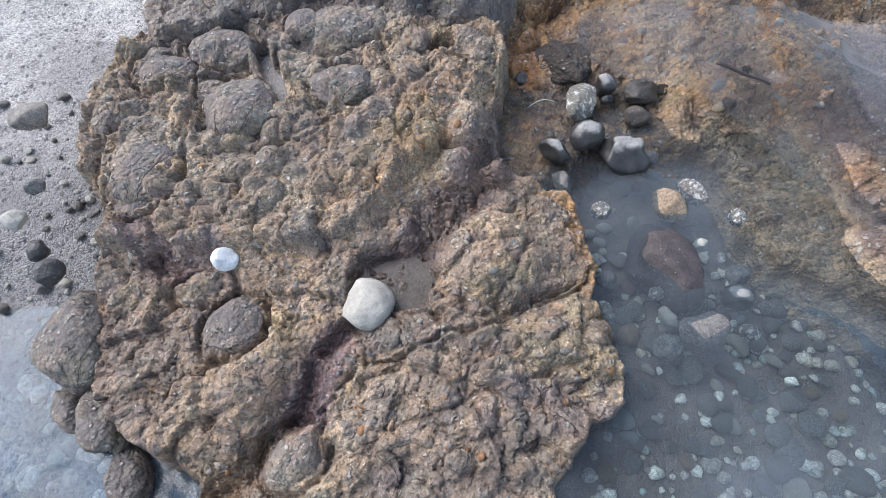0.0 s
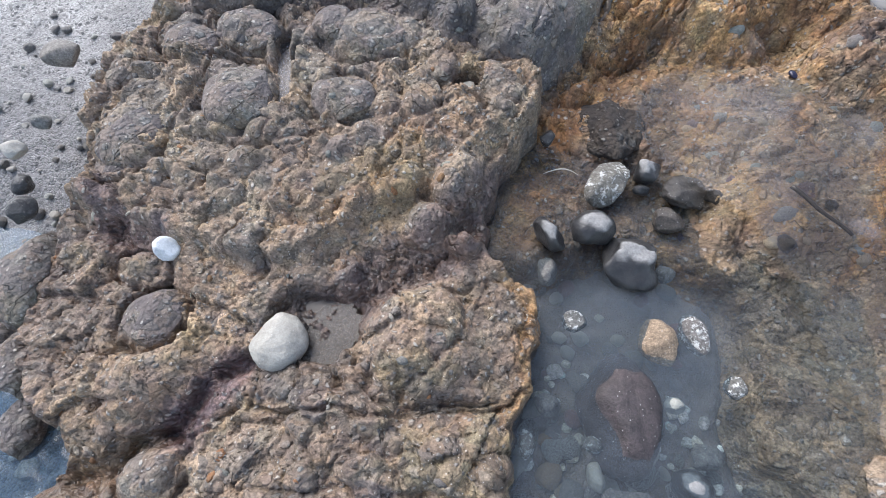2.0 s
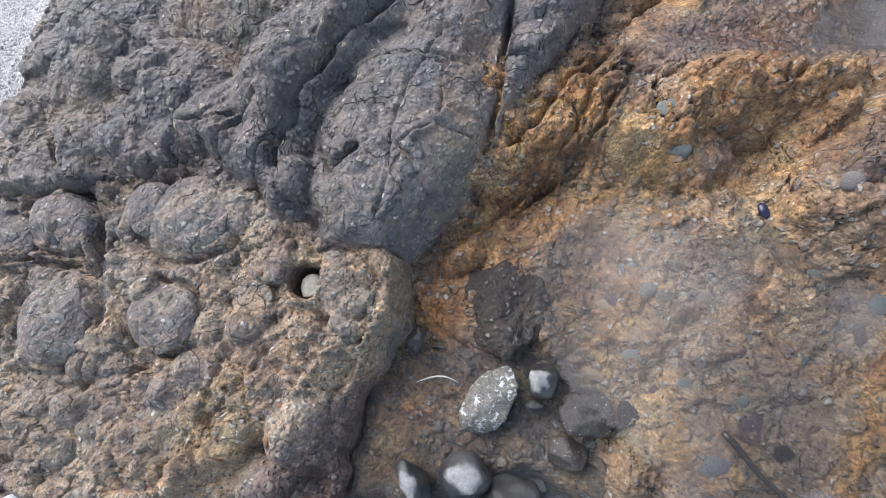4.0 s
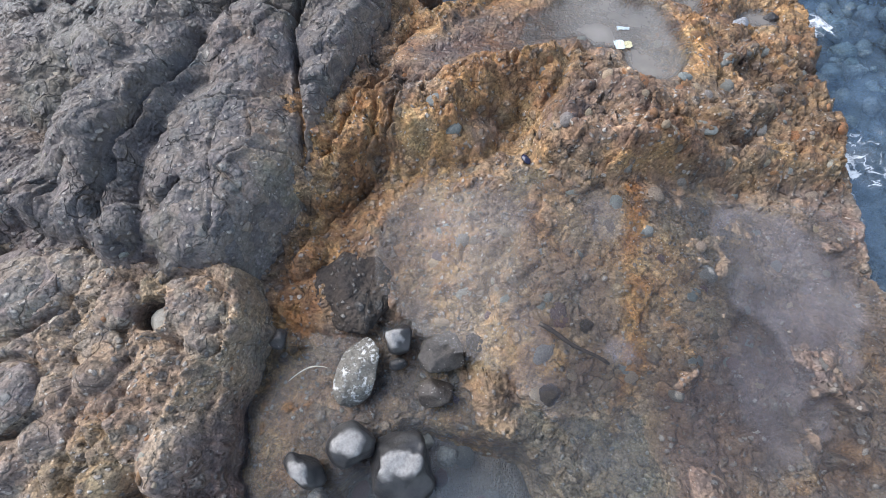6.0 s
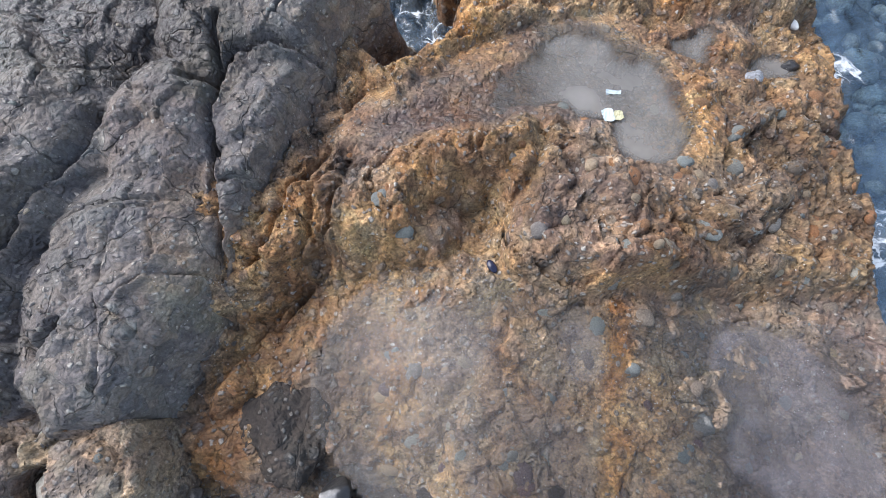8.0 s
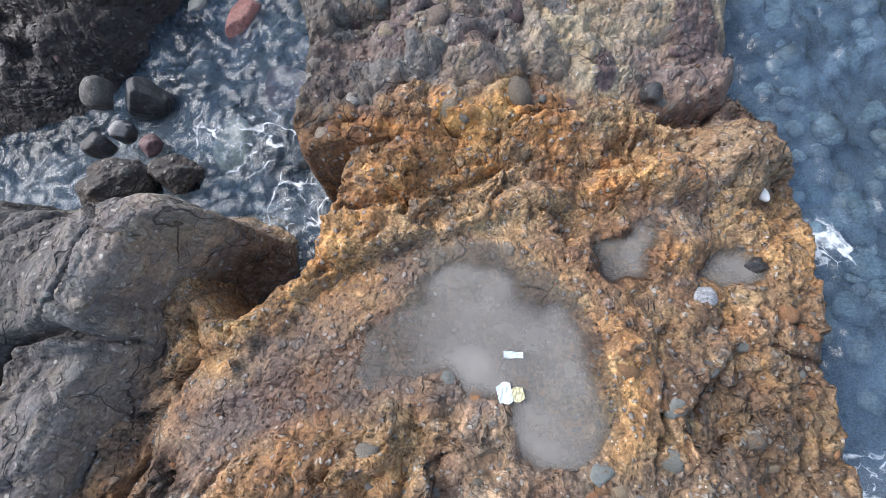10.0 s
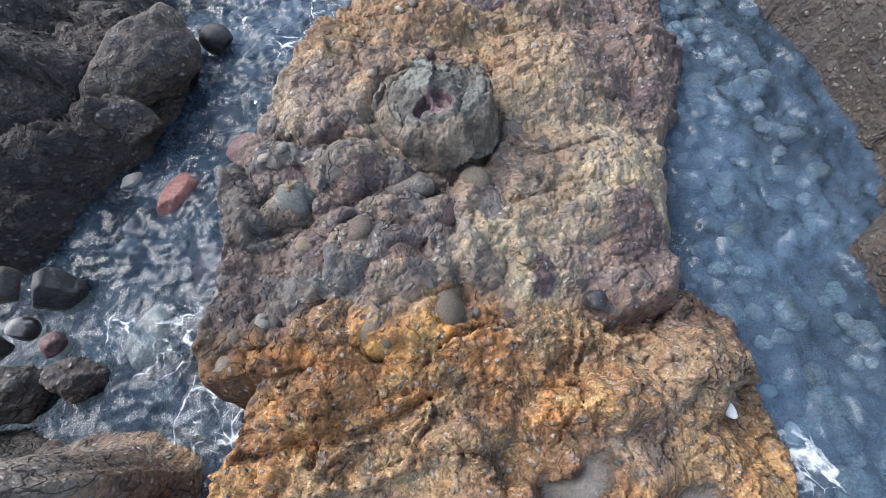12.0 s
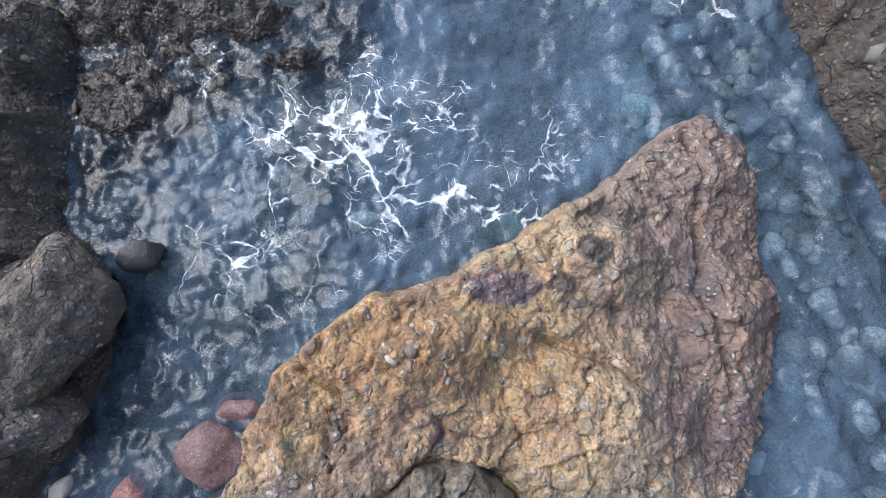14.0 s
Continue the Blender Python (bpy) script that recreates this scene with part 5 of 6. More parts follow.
right_rock = outcrop("rock_outcrop", [(3.5, 3.85), (3.38, 4.05), (3.4, 4.3), (3.56, 4.42), (3.72, 4.62), (3.72, 5.0), (3.7, 5.4), (3.63, 6.0), (3.49, 6.4), (3.44, 6.9), (3.55, 7.6), (4.2, 8.3), (6.0, 8.0), (6.0, 3.4), (4.2, 3.3)],
    -0.2, 0.14, dark_top(((3.5, 4.15, 0.22, 0.22, 0, 0.2, 0.18), (4.2, 5.2, 0.4, 0.7, 0, 0.9, 0.4), (4.3, 6.4, 0.4, 0.6, 0, 0.8, 0.4), (4.9, 5.5, 0.8, 1.4, 0, 1.5, 0.6)), 0.3, 0.15, 0.75), "dark brown rock wall across the channel", pitch=0.013)

def film_depth(x, y):
    """Where silty water with its painted sky sheen stands on the shelf: a few pans with clear edges, hardly any between
    them.
    """
    deep = np.zeros(np.shape(x))
    edge = 0.45 * fbm(x, y, 5.0, 4, 55)
    for cx, cy, rx, ry, much in ((2.0, 1.95, 0.26, 0.34, 1.0), (1.8, 1.55, 0.16, 0.3, 0.5), (0.85, 2.42, 0.3, 0.16, 0.22), (1.36, 2.28, 0.1, 0.12, 0.6), (0.98, 1.7, 0.07, 0.28, 0.25), (1.28, 1.75, 0.07, 0.06, 0.6)):
        deep = np.maximum(deep, much * step(1.05, 0.85, np.hypot((x - cx) / rx, (y - cy) / ry) + edge))
    return depth_over(orange_rock, 0.11)(x, y) * np.clip(0.03 + deep, 0, 1)


make_pool([(-0.4, -1.6), (-0.35, 0.2), (-0.4, 1.0), (-0.35, 1.7), (-0.15, 2.05), (0.5, 2.15), (1.0, 1.9), (1.45, 1.6), (1.5, 0.9), (1.9, 0.3), (2.0, -1.6)], POOL_LEVEL, POOL, "still cloudy tide pool over sunken grey cobbles", depth=lambda x, y: np.maximum(0.22 * depth_over(orange_rock, POOL_LEVEL)(x, y), step(0.0, -0.2, inside(x, y, ORANGE_LINE) + 0.06 * fbm(x, y, 4.0, 3, 51))))
make_pool(rounded([(0.6, 3.15), (0.9, 3.45), (1.3, 3.68), (1.68, 3.7), (1.92, 3.4), (1.96, 3.1), (1.88, 2.86), (1.64, 2.9), (1.52, 3.1), (1.3, 3.16), (0.85, 3.08)], 1), BENCH_LEVEL, MUDDY, "muddy brown rain pool on the orange rock bench", depth=depth_over(orange_rock, BENCH_LEVEL))
make_pool([(1.9, 3.74), (2.28, 3.74), (2.26, 3.38), (1.92, 3.4)], CORNER_LEVEL, MUDDY, "small muddy pool in a notch of the rock", depth=depth_over(orange_rock, CORNER_LEVEL))
make_pool([(2.26, 3.6), (2.6, 3.62), (2.6, 3.38), (2.24, 3.38)], EDGE_LEVEL, MUDDY, "small muddy pool near the edge of the rock", depth=depth_over(orange_rock, EDGE_LEVEL))
make_pool([(0.4, 2.0), (0.4, 2.45), (0.65, 2.7), (1.15, 2.7), (1.2, 2.5), (1.9, 2.36), (2.4, 2.3), (2.3, 1.9), (2.5, 1.6), (2.6, 0.6), (1.5, 0.6), (1.2, 1.0), (1.0, 1.6)], 0.1, SHEEN_FILM, "thin film of silty water on the rock shelf, sky sheen in its colour", land="all", depth=film_depth)
# the cleft water's pale grey is mirrored sky painted as its colour
make_pool([(-1.19, 1.6), (-1.23, 1.9), (-1.35, 2.17), (-1.5, 2.14), (-1.37, 1.88), (-1.33, 1.62)], 0.135, SHEEN_FILM, "thin rain water lying in a cleft of the tan rock", pitch=0.01, land=True)
make_pool([(-0.95, 0.5), (-0.95, 0.85), (-0.7, 0.95), (-0.52, 0.8), (-0.6, 0.55)], -0.015, HOLLOW, "shallow muddy puddle in a hollow of the tan rock")

# ---- loose stones ----
def stone_mesh(name, size, material, seed, level=4, facets=7, rough=0.1, dry=None, marks=()):
    """A water-worn stone: a ball cut by random planes, then worn; dry gives the height above which it is pale and dry."""
    co, tri = BALLS[level]
    rnd = np.random.RandomState(seed)
    p = co.copy()
    for _ in range(facets):
        n = rnd.normal(size=3)
        n /= np.linalg.norm(n)
        over = np.clip(p @ n - rnd.uniform(0.62, 0.88), 0, None)
        p = p - 0.85 * over[:, None] * n
    p = p * (1 + rough * value3(co * 1.7 + seed * 3.1, seed) + 0.35 * rough * value3(co * 5 + seed, seed + 1) + 0.12 * rough * value3(co * 14 + seed, seed + 2))[:, None]
    p = p * np.array(size)
    marks = {key: np.full(len(p), value) for key, value in marks}
    if dry is not None:
        edge = p[:, 2] + 0.25 * size[2] * value3(co * 2.5 + 7 * seed, seed + 4)
        marks["dry"] = step(dry - 0.06 * size[2], dry + 0.06 * size[2], edge)
    return mesh_from(name, p, tri, material, **marks)


def stone(x, y, z, size, turn, material, label, seed, name="cobble", category="stone", group="", tilt=0, **more):
    if group == IN_POOL:
        size = tuple(0.87 * v for v in size)
        more["dry"] = 0.87 * more["dry"] if more.get("dry") else None
    ob = new(name, stone_mesh(name, size, material, seed, **more))
    ob.matrix_basis = pose(*at_rest(x, y, z), tilt, 0, turn)
    return tagged(ob, label, category, group)


def make_tidal():
    mat, nt, bsdf = shader("half_wet_stone")
    p = place_of(nt)
    small = noise_at(nt, p, 70.0, 4.0, 0.7)
    dry = mark(nt, "dry")
    wet_col = ramp(nt, noise_at(nt, p, 12.0), (0.35, (0.018, 0.018, 0.02)), (0.65, (0.05, 0.048, 0.046)))
    dry_col = ramp(nt, small, (0.3, (0.16, 0.155, 0.15)), (0.7, (0.3, 0.295, 0.285)))
    nt.links.new(mixed(nt, dry, wet_col, dry_col), bsdf.inputs["Base Color"])
    nt.links.new(ramp(nt, dry, (0.0, (0.38,)), (1.0, (0.85,))), bsdf.inputs["Roughness"])
    bumped(nt, bsdf, small, 0.5, 0.006)
    return mat


TIDAL = make_tidal()
IN_POOL = "cobbles in the tide pool"
HALF_WET = "dark wet cobble with a pale dry top in the pool"
CRUSTED = "grey cobble crusted with white barnacles in the pool"
stone(0.0, 1.93, 0.1, (0.045, 0.046, 0.04), 0, WET_COBBLE, "small black wet pebble in a corner of the rock", 11, "pebble", group=IN_POOL)
stone(0.315, 1.765, 0.075, (0.1, 0.15, 0.07), -18, make_cobble("sparse_barnacles", (0.12, 0.105, 0.09), (0.21, 0.19, 0.16), 0.7, spots=0.8), "large flat cobble thickly crusted with white barnacles", 12, group=IN_POOL)
stone(0.48, 1.895, 0.075, (0.072, 0.075, 0.075), 20, TIDAL, HALF_WET, 13, group=IN_POOL, dry=0.05)
stone(0.47, 1.795, 0.05, (0.045, 0.028, 0.03), 10, WET_COBBLE, "small flat black wet pebble between two cobbles", 14, "pebble", group=IN_POOL)
stone(0.095, 1.42, 0.06, (0.095, 0.062, 0.075), -38, TIDAL, HALF_WET, 15, group=IN_POOL, dry=0.062)
stone(0.275, 1.495, 0.07, (0.1, 0.095, 0.09), 10, TIDAL, HALF_WET, 16, group=IN_POOL, dry=0.078)
stone(0.46, 1.4, 0.04, (0.14, 0.15, 0.11), 35, TIDAL, "jagged dark wet stone with a pale barnacled top", 17, group=IN_POOL, dry=0.07, facets=16, rough=0.2)
stone(0.28, 2.15, 0.06, (0.165, 0.18, 0.075), 20, ROCK, "dark brown weathered boulder on the rock shelf", 18, "boulder", facets=11, rough=0.3, level=5, marks=(("dark", 0.85), ("iron", 0.3), ("grey", 0.5)))
DARK_STONE = make_cobble("dark_stone", (0.035, 0.03, 0.028), (0.08, 0.07, 0.06), 0.5)
stone(0.64, 1.815, 0.05, (0.1, 0.09, 0.06), 0, DARK_STONE, "dark angular stone lying in shallow water", 19, "boulder", facets=20, rough=0.24)
stone(0.6, 1.665, 0.03, (0.085, 0.07, 0.06), 15, DARK_STONE, "dark brown stone lying in shallow water", 20, facets=12, group=IN_POOL)
stone(0.26, 1.07, 0.0, (0.055, 0.05, 0.05), 0, BARNACLED, CRUSTED, 21, group=IN_POOL)
stone(0.59, 1.08, 0.01, (0.082, 0.105, 0.07), 25, BROWN_COBBLE, "brown flat-sided cobble half out of the pool", 22, group=IN_POOL)
stone(0.73, 1.17, 0.0, (0.06, 0.11, 0.06), 35, BARNACLED, CRUSTED, 23, group=IN_POOL, facets=12)
stone(0.87, 0.99, 0.01, (0.045, 0.05, 0.045), 0, BARNACLED, CRUSTED, 24, group=IN_POOL)
stone(0.655, 0.85, 0.0, (0.042, 0.035, 0.04), 0, PALE_COBBLE, "pale grey cobble in the pool", 25, group=IN_POOL)
stone(0.47, 0.76, -0.035, (0.15, 0.23, 0.105), 12, make_cobble("dark_plum", (0.026, 0.021, 0.022), (0.055, 0.043, 0.044), 0.5), "long purple-brown boulder just breaking the pool's surface", 26, "boulder", facets=4, rough=0.16)
stone(0.21, 0.71, -0.05, (0.06, 0.05, 0.05), 0, COBBLE, "grey-green cobble sunk in the pool", 27, group=IN_POOL)
stone(0.15, 0.54, -0.02, (0.036, 0.06, 0.045), 10, BARNACLED, CRUSTED, 28, group=IN_POOL)
stone(0.52, 0.435, 0.0, (0.115, 0.085, 0.075), 8, COBBLE, "angular grey cobble standing out of the pool", 29, group=IN_POOL, facets=11)
stone(0.365, 0.375, -0.03, (0.075, 0.06, 0.06), 30, COBBLE, "rounded grey cobble under the pool's surface", 30, group=IN_POOL)
stone(0.72, 0.585, -0.02, (0.085, 0.065, 0.06), 10, TIDAL, HALF_WET, 31, group=IN_POOL, dry=0.05)
stone(0.41, 0.51, -0.03, (0.036, 0.056, 0.05), 20, PALE_COBBLE, "pale cobble under the pool's surface", 32, group=IN_POOL)
stone(0.38, 0.61, -0.01, (0.04, 0.035, 0.04), 0, BARNACLED, CRUSTED, 33, group=IN_POOL)
stone(0.71, 0.42, -0.02, (0.042, 0.045, 0.045), 0, BARNACLED, CRUSTED, 34, group=IN_POOL)
stone(0.79, 0.71, -0.05, (0.065, 0.06, 0.05), 0, COBBLE, "grey cobble sunk in the pool", 35, group=IN_POOL)
stone(0.62, 1.43, -0.04, (0.05, 0.045, 0.05), 0, COBBLE, "grey cobble sunk in the pool", 36, group=IN_POOL)
stone(0.12, 1.28, -0.02, (0.05, 0.08, 0.05), 15, COBBLE, "grey-green cobble sunk in the pool", 37, group=IN_POOL)

stone(-0.84, 0.62, 0.03, (0.112, 0.112, 0.075), 12, PALE_COBBLE, "pale grey cracked cobble sitting in a wet hollow", 41, level=5, rough=0.06, facets=4)
stone(-1.425, 0.865, 0.055, (0.055, 0.05, 0.05), 20, WHITE_COBBLE, "small bluish-white rounded stone lodged in a cleft", 42)
stone(-0.43, 2.03, 0.178, (0.042, 0.046, 0.035), 0, PALE_COBBLE, "grey pebble lying in a round pothole", 43, "pebble")
LAVA_STONE = make_cobble("lava_stone", (0.11, 0.1, 0.092), (0.2, 0.185, 0.165), 0.8)
DAMP_STONE = make_cobble("damp_lava_stone", (0.04, 0.036, 0.033), (0.095, 0.088, 0.078), 0.5)
FLANK = "boulders at the foot of the tan rock"
stone(-2.04, 0.63, -0.12, (0.15, 0.23, 0.13), 22, ROCK, "smooth grey-brown boulder wedged against the tan rock", 44, "boulder", group=FLANK, level=5, facets=3, rough=0.12, marks=(("grey", 0.75),))
stone(-1.88, 0.24, -0.16, (0.09, 0.16, 0.1), 30, ROCK, "grey rounded boulder at the water's edge", 45, "boulder", group=FLANK, level=5, facets=3, rough=0.12, marks=(("grey", 0.75),))
stone(-2.03, 0.33, -0.18, (0.07, 0.11, 0.08), 30, ROCK, "grey rounded boulder at the water's edge", 46, "boulder", group=FLANK, facets=3, rough=0.12, marks=(("grey", 0.75),))
stone(-1.76, 0.02, -0.2, (0.08, 0.13, 0.1), 25, ROCK, "grey rounded boulder at the water's edge", 47, "boulder", group=FLANK, facets=3, rough=0.12, marks=(("grey", 0.75), ("wet", 0.5)))
BEACH = "stones along the shingle beach"
stone(-2.15, 0.88, 0.0, (0.06, 0.065, 0.05), 0, WET_COBBLE, "dark rounded stone on wet shingle", 48, group=BEACH)
stone(-2.23, 1.0, 0.0, (0.045, 0.05, 0.04), 0, WET_COBBLE, "dark rounded stone on wet shingle", 49, group=BEACH)
stone(-2.36, 1.15, 0.02, (0.055, 0.045, 0.04), 0, PALE_COBBLE, "pale flat stone on the shingle", 50, group=BEACH)
stone(-2.42, 1.7, 0.09, (0.09, 0.07, 0.06), 30, COBBLE, "grey stone half buried in shingle", 51, group=BEACH)
stone(-2.33, 1.33, 0.03, (0.045, 0.04, 0.035), 0, COBBLE, "grey stone on the shingle", 52, group=BEACH)

SUNK_WHITE = make_cobble("sunk_white", (0.62, 0.62, 0.58), (0.8, 0.8, 0.76), tint=0.0, plain=True)
CHANNEL = "stones in the sea channel"
stone(0.14, 4.68, -0.02, (0.105, 0.1, 0.1), 0, WET_COBBLE, "round black wet boulder at the channel's edge", 61, "boulder", group=CHANNEL, level=5)
stone(-0.07, 4.72, 0.0, (0.06, 0.09, 0.08), 0, DAMP_STONE, "grey boulder at the channel's edge", 62, group=CHANNEL)
stone(0.04, 4.53, -0.03, (0.06, 0.05, 0.06), 0, TIDAL, "dark wet stone with a pale dry top by the channel", 63, group=CHANNEL, dry=0.03)
stone(0.16, 4.45, -0.05, (0.05, 0.055, 0.05), 0, PLUM_COBBLE, "small purple-brown stone by the channel", 64, group=CHANNEL)
stone(-0.07, 4.48, -0.03, (0.07, 0.06, 0.07), 0, WET_COBBLE, "dark wet stone by the channel", 65, group=CHANNEL)
stone(0.05, 4.27, -0.04, (0.15, 0.12, 0.13), 20, ROCK, "grey rounded boulder below the lava", 66, "boulder", group=CHANNEL, level=5, rough=0.25, marks=(("grey", 0.8), ("dark", 0.5)))
stone(0.28, 4.3, -0.08, (0.12, 0.09, 0.1), 0, ROCK, "grey rounded boulder below the lava", 67, "boulder", group=CHANNEL, level=5, rough=0.25, marks=(("grey", 0.8), ("dark", 0.5)))
stone(0.555, 5.13, -0.1, (0.075, 0.165, 0.085), -28, RED_COBBLE, "brick-red long stone awash in the channel", 68, group=CHANNEL)
stone(0.915, 5.3, -0.08, (0.15, 0.125, 0.09), 0, PLUM_COBBLE, "purple-brown round boulder awash in the channel", 69, "boulder", group=CHANNEL)
stone(1.02, 5.44, -0.12, (0.12, 0.07, 0.08), -10, PLUM_COBBLE, "purple-grey stone awash in the channel", 70, group=CHANNEL)
stone(0.49, 4.45, -0.17, (0.115, 0.16, 0.08), 0, make_cobble("tan_sunk", (0.2, 0.17, 0.13), (0.32, 0.28, 0.22)), "tan boulder sunk in the channel", 71, "boulder", group=CHANNEL)
stone(0.76, 4.76, -0.18, (0.16, 0.13, 0.08), -15, PLUM_COBBLE, "purple-brown boulder sunk in the channel", 72, "boulder", group=CHANNEL)
stone(0.3, 4.9, -0.17, (0.09, 0.07, 0.08), 0, COBBLE, "grey stone sunk in the channel", 73, group=CHANNEL)
stone(0.4, 5.83, 0.1, (0.2, 0.34, 0.22), -22, ROCK, "large grey barnacled boulder beside the channel", 74, "boulder", group=CHANNEL, level=5, rough=0.22, facets=3, marks=(("grey", 0.75), ("dark", 0.42)))
stone(0.33, 5.5, 0.05, (0.16, 0.14, 0.14), 0, ROCK, "grey boulder beside the channel", 75, "boulder", group=CHANNEL, level=5, rough=0.2, marks=(("grey", 0.75), ("dark", 0.4)))
stone(0.69, 6.1, 0.0, (0.088, 0.085, 0.09), 0, WET_COBBLE, "round dark wet boulder beside the channel", 76, "boulder", group=CHANNEL)
stone(0.93, 6.14, -0.11, (0.12, 0.07, 0.07), 20, COBBLE, "grey stone awash in foam", 77, group=CHANNEL)
stone(1.3, 5.97, -0.13, (0.13, 0.1, 0.07), 0, BROWN_COBBLE, "brown stone awash in foam", 78, group=CHANNEL)
stone(1.57, 6.17, -0.13, (0.085, 0.05, 0.05), 10, make_cobble("weedy_white", (0.62, 0.64, 0.5), (0.8, 0.8, 0.66), tint=0.0), "whitish stone sunk in the channel", 79, group=CHANNEL)
stone(2.85, 6.57, -0.13, (0.09, 0.085, 0.06), 0, make_cobble("weedy_pale", (0.45, 0.56, 0.47), (0.62, 0.7, 0.58), tint=0.0), "pale greenish stone sunk in the channel", 80, group=CHANNEL)
stone(2.18, 6.08, -0.2, (0.12, 0.1, 0.07), 0, make_cobble("weedy_green", (0.2, 0.26, 0.22), (0.32, 0.37, 0.31), tint=0.0), "greenish stone sunk in the channel", 81, group=CHANNEL)
stone(3.01, 4.96, -0.155, (0.07, 0.05, 0.06), 20, SUNK_WHITE, "pale stone awash in the channel", 82, group=CHANNEL)
stone(3.12, 4.88, -0.15, (0.065, 0.06, 0.06), 0, SUNK_WHITE, "pale stone awash in the channel", 83, group=CHANNEL)
stone(3.36, 5.37, -0.14, (0.065, 0.05, 0.05), 0, PALE_COBBLE, "pale stone sunk in the channel", 84, group=CHANNEL)
stone(0.31, 5.24, -0.09, (0.06, 0.05, 0.05), 40, PALE_COBBLE, "pale angular stone at the channel's edge", 85, group=CHANNEL, facets=12)
stone(2.31, 3.385, 0.17, (0.042, 0.038, 0.03), 0, make_cobble("blue_grey", (0.2, 0.21, 0.23), (0.3, 0.31, 0.33), tint=0.0), "smooth blue-grey pebble on the orange rock", 86, "pebble")
stone(2.54, 3.48, 0.11, (0.04, 0.03, 0.03), 0, WET_COBBLE, "small dark stone at the edge of a pool", 87, "pebble")


def strewn(name, count, spots, sizes, materials, label, group, seed, sunk, heap=False):
    """Many alike stones over a stretch: objects of their own on a few meshes, or one heap."""
    rnd = random.Random(seed)
    sizes_of = [(1.0, rnd.uniform(0.7, 1.0), rnd.uniform(0.5, 0.75)) for _ in range(8)]
    kinds = [stone_mesh(name, sizes_of[k], materials[k % len(materials)], seed + k, level=3, facets=6) for k in range(8)]
    co, tri, total = [], [], 0
    for _ in range(count):
        x, y, near = spots(rnd)
        r = rnd.uniform(*sizes) * near
        z = float(ground_height(np.array([x]), np.array([y]))[0]) + r * sunk
        m = pose(x, y, z, rnd.uniform(-15, 15), rnd.uniform(-15, 15), rnd.uniform(0, 360)) @ Matrix.Diagonal((r, r, r, 1))
        me = rnd.choice(kinds)
        if heap:
            v = np.empty(len(me.vertices) * 3, np.float32)
            me.vertices.foreach_get("co", v)
            co.append(v.reshape(-1, 3) @ np.array(m)[:3, :3].T + np.array(m)[:3, 3])
            tri.append(BALLS[3][1] + total)
            total += len(me.vertices)
        else:
            ob = new(name, me)
            ob.matrix_basis = m
            tagged(ob, label, "stone", group)
    if heap:
        tagged(new(name, mesh_from(name, np.concatenate(co), np.concatenate(tri), materials[0])), label, "stones", kind="stuff")


SUNK_GREEN = make_cobble("sunk_green", (0.4, 0.5, 0.42), (0.55, 0.62, 0.52), tint=0.0)
HEAP = make_cobble("mixed_cobbles", (0.17, 0.165, 0.155), (0.36, 0.35, 0.33), 0.6, tint=0.9, heap=True)
DARK_HEAP = make_cobble("dark_mixed_cobbles", (0.05, 0.042, 0.04), (0.14, 0.12, 0.11), 0.5, tint=0.9, heap=True)
PALE_HEAP = make_cobble("pale_mixed_cobbles", (0.26, 0.27, 0.25), (0.55, 0.56, 0.52), 0.6, tint=0.9, heap=True)
strewn("cobble", 150, lambda r: (r.uniform(0.15, 1.25), -0.35 + 1.15 * r.random() ** 0.8, r.uniform(0.7, 1.3)), (0.022, 0.055), (COBBLE, BARNACLED, PALE_COBBLE, BARNACLED, BROWN_COBBLE, BARNACLED), "water-worn cobble on the pool floor", "cobbles on the pool floor", 301, 0.5)
strewn("cobble", 70, lambda r: (r.uniform(0.1, 0.85), r.uniform(0.7, 1.55), r.uniform(0.7, 1.2)), (0.025, 0.05), (COBBLE, COBBLE, PLUM_COBBLE, PALE_COBBLE), "water-worn cobble on the pool floor", "cobbles on the pool floor", 302, 0.5)
strewn("pebble", 120, lambda r: (r.uniform(-2.9, -2.05), 0.72 + 1.3 * r.random() ** 1.8, r.uniform(0.5, 1.3)), (0.01, 0.03), (COBBLE, PALE_COBBLE, PALE_COBBLE, COBBLE, LAVA_STONE), "rounded pebble on the shingle beach", "pebbles on the beach", 303, 0.45)
for k in range(16):
    x, y = 2.95 + 0.55 * ((k * 0.618) % 1), 3.6 + 3.1 * ((k * 0.382 + 0.1) % 1)
    stone(x, y, -0.2, (0.035 + 0.025 * ((k * 0.77) % 1), 0.04, 0.05), 50 * k, SUNK_WHITE if k % 3 else SUNK_GREEN, "pale stone sunk in the clear channel", 320 + k, group=CHANNEL, level=3)
strewn("sunken_cobbles", 260, lambda r: (r.uniform(-2.6, -1.35), r.uniform(-0.4, 0.5), r.uniform(0.5, 1.4)), (0.015, 0.04), (HEAP,), "grey cobbles under water in the shallows", "", 304, 0.2, True)
strewn("sunken_cobbles", 420, lambda r: (r.uniform(2.75, 3.65), r.uniform(3.0, 7.2), r.uniform(0.5, 1.5)), (0.025, 0.06), (HEAP,), "mixed cobbles under water in the sea channel", "", 305, 0.9, True)
strewn("sunken_cobbles", 380, lambda r: (r.uniform(0.2, 1.6), r.uniform(4.0, 7.0), r.uniform(0.5, 1.6)), (0.03, 0.07), (DARK_HEAP,), "mixed cobbles under water in the foaming channel", "", 306, 0.9, True)
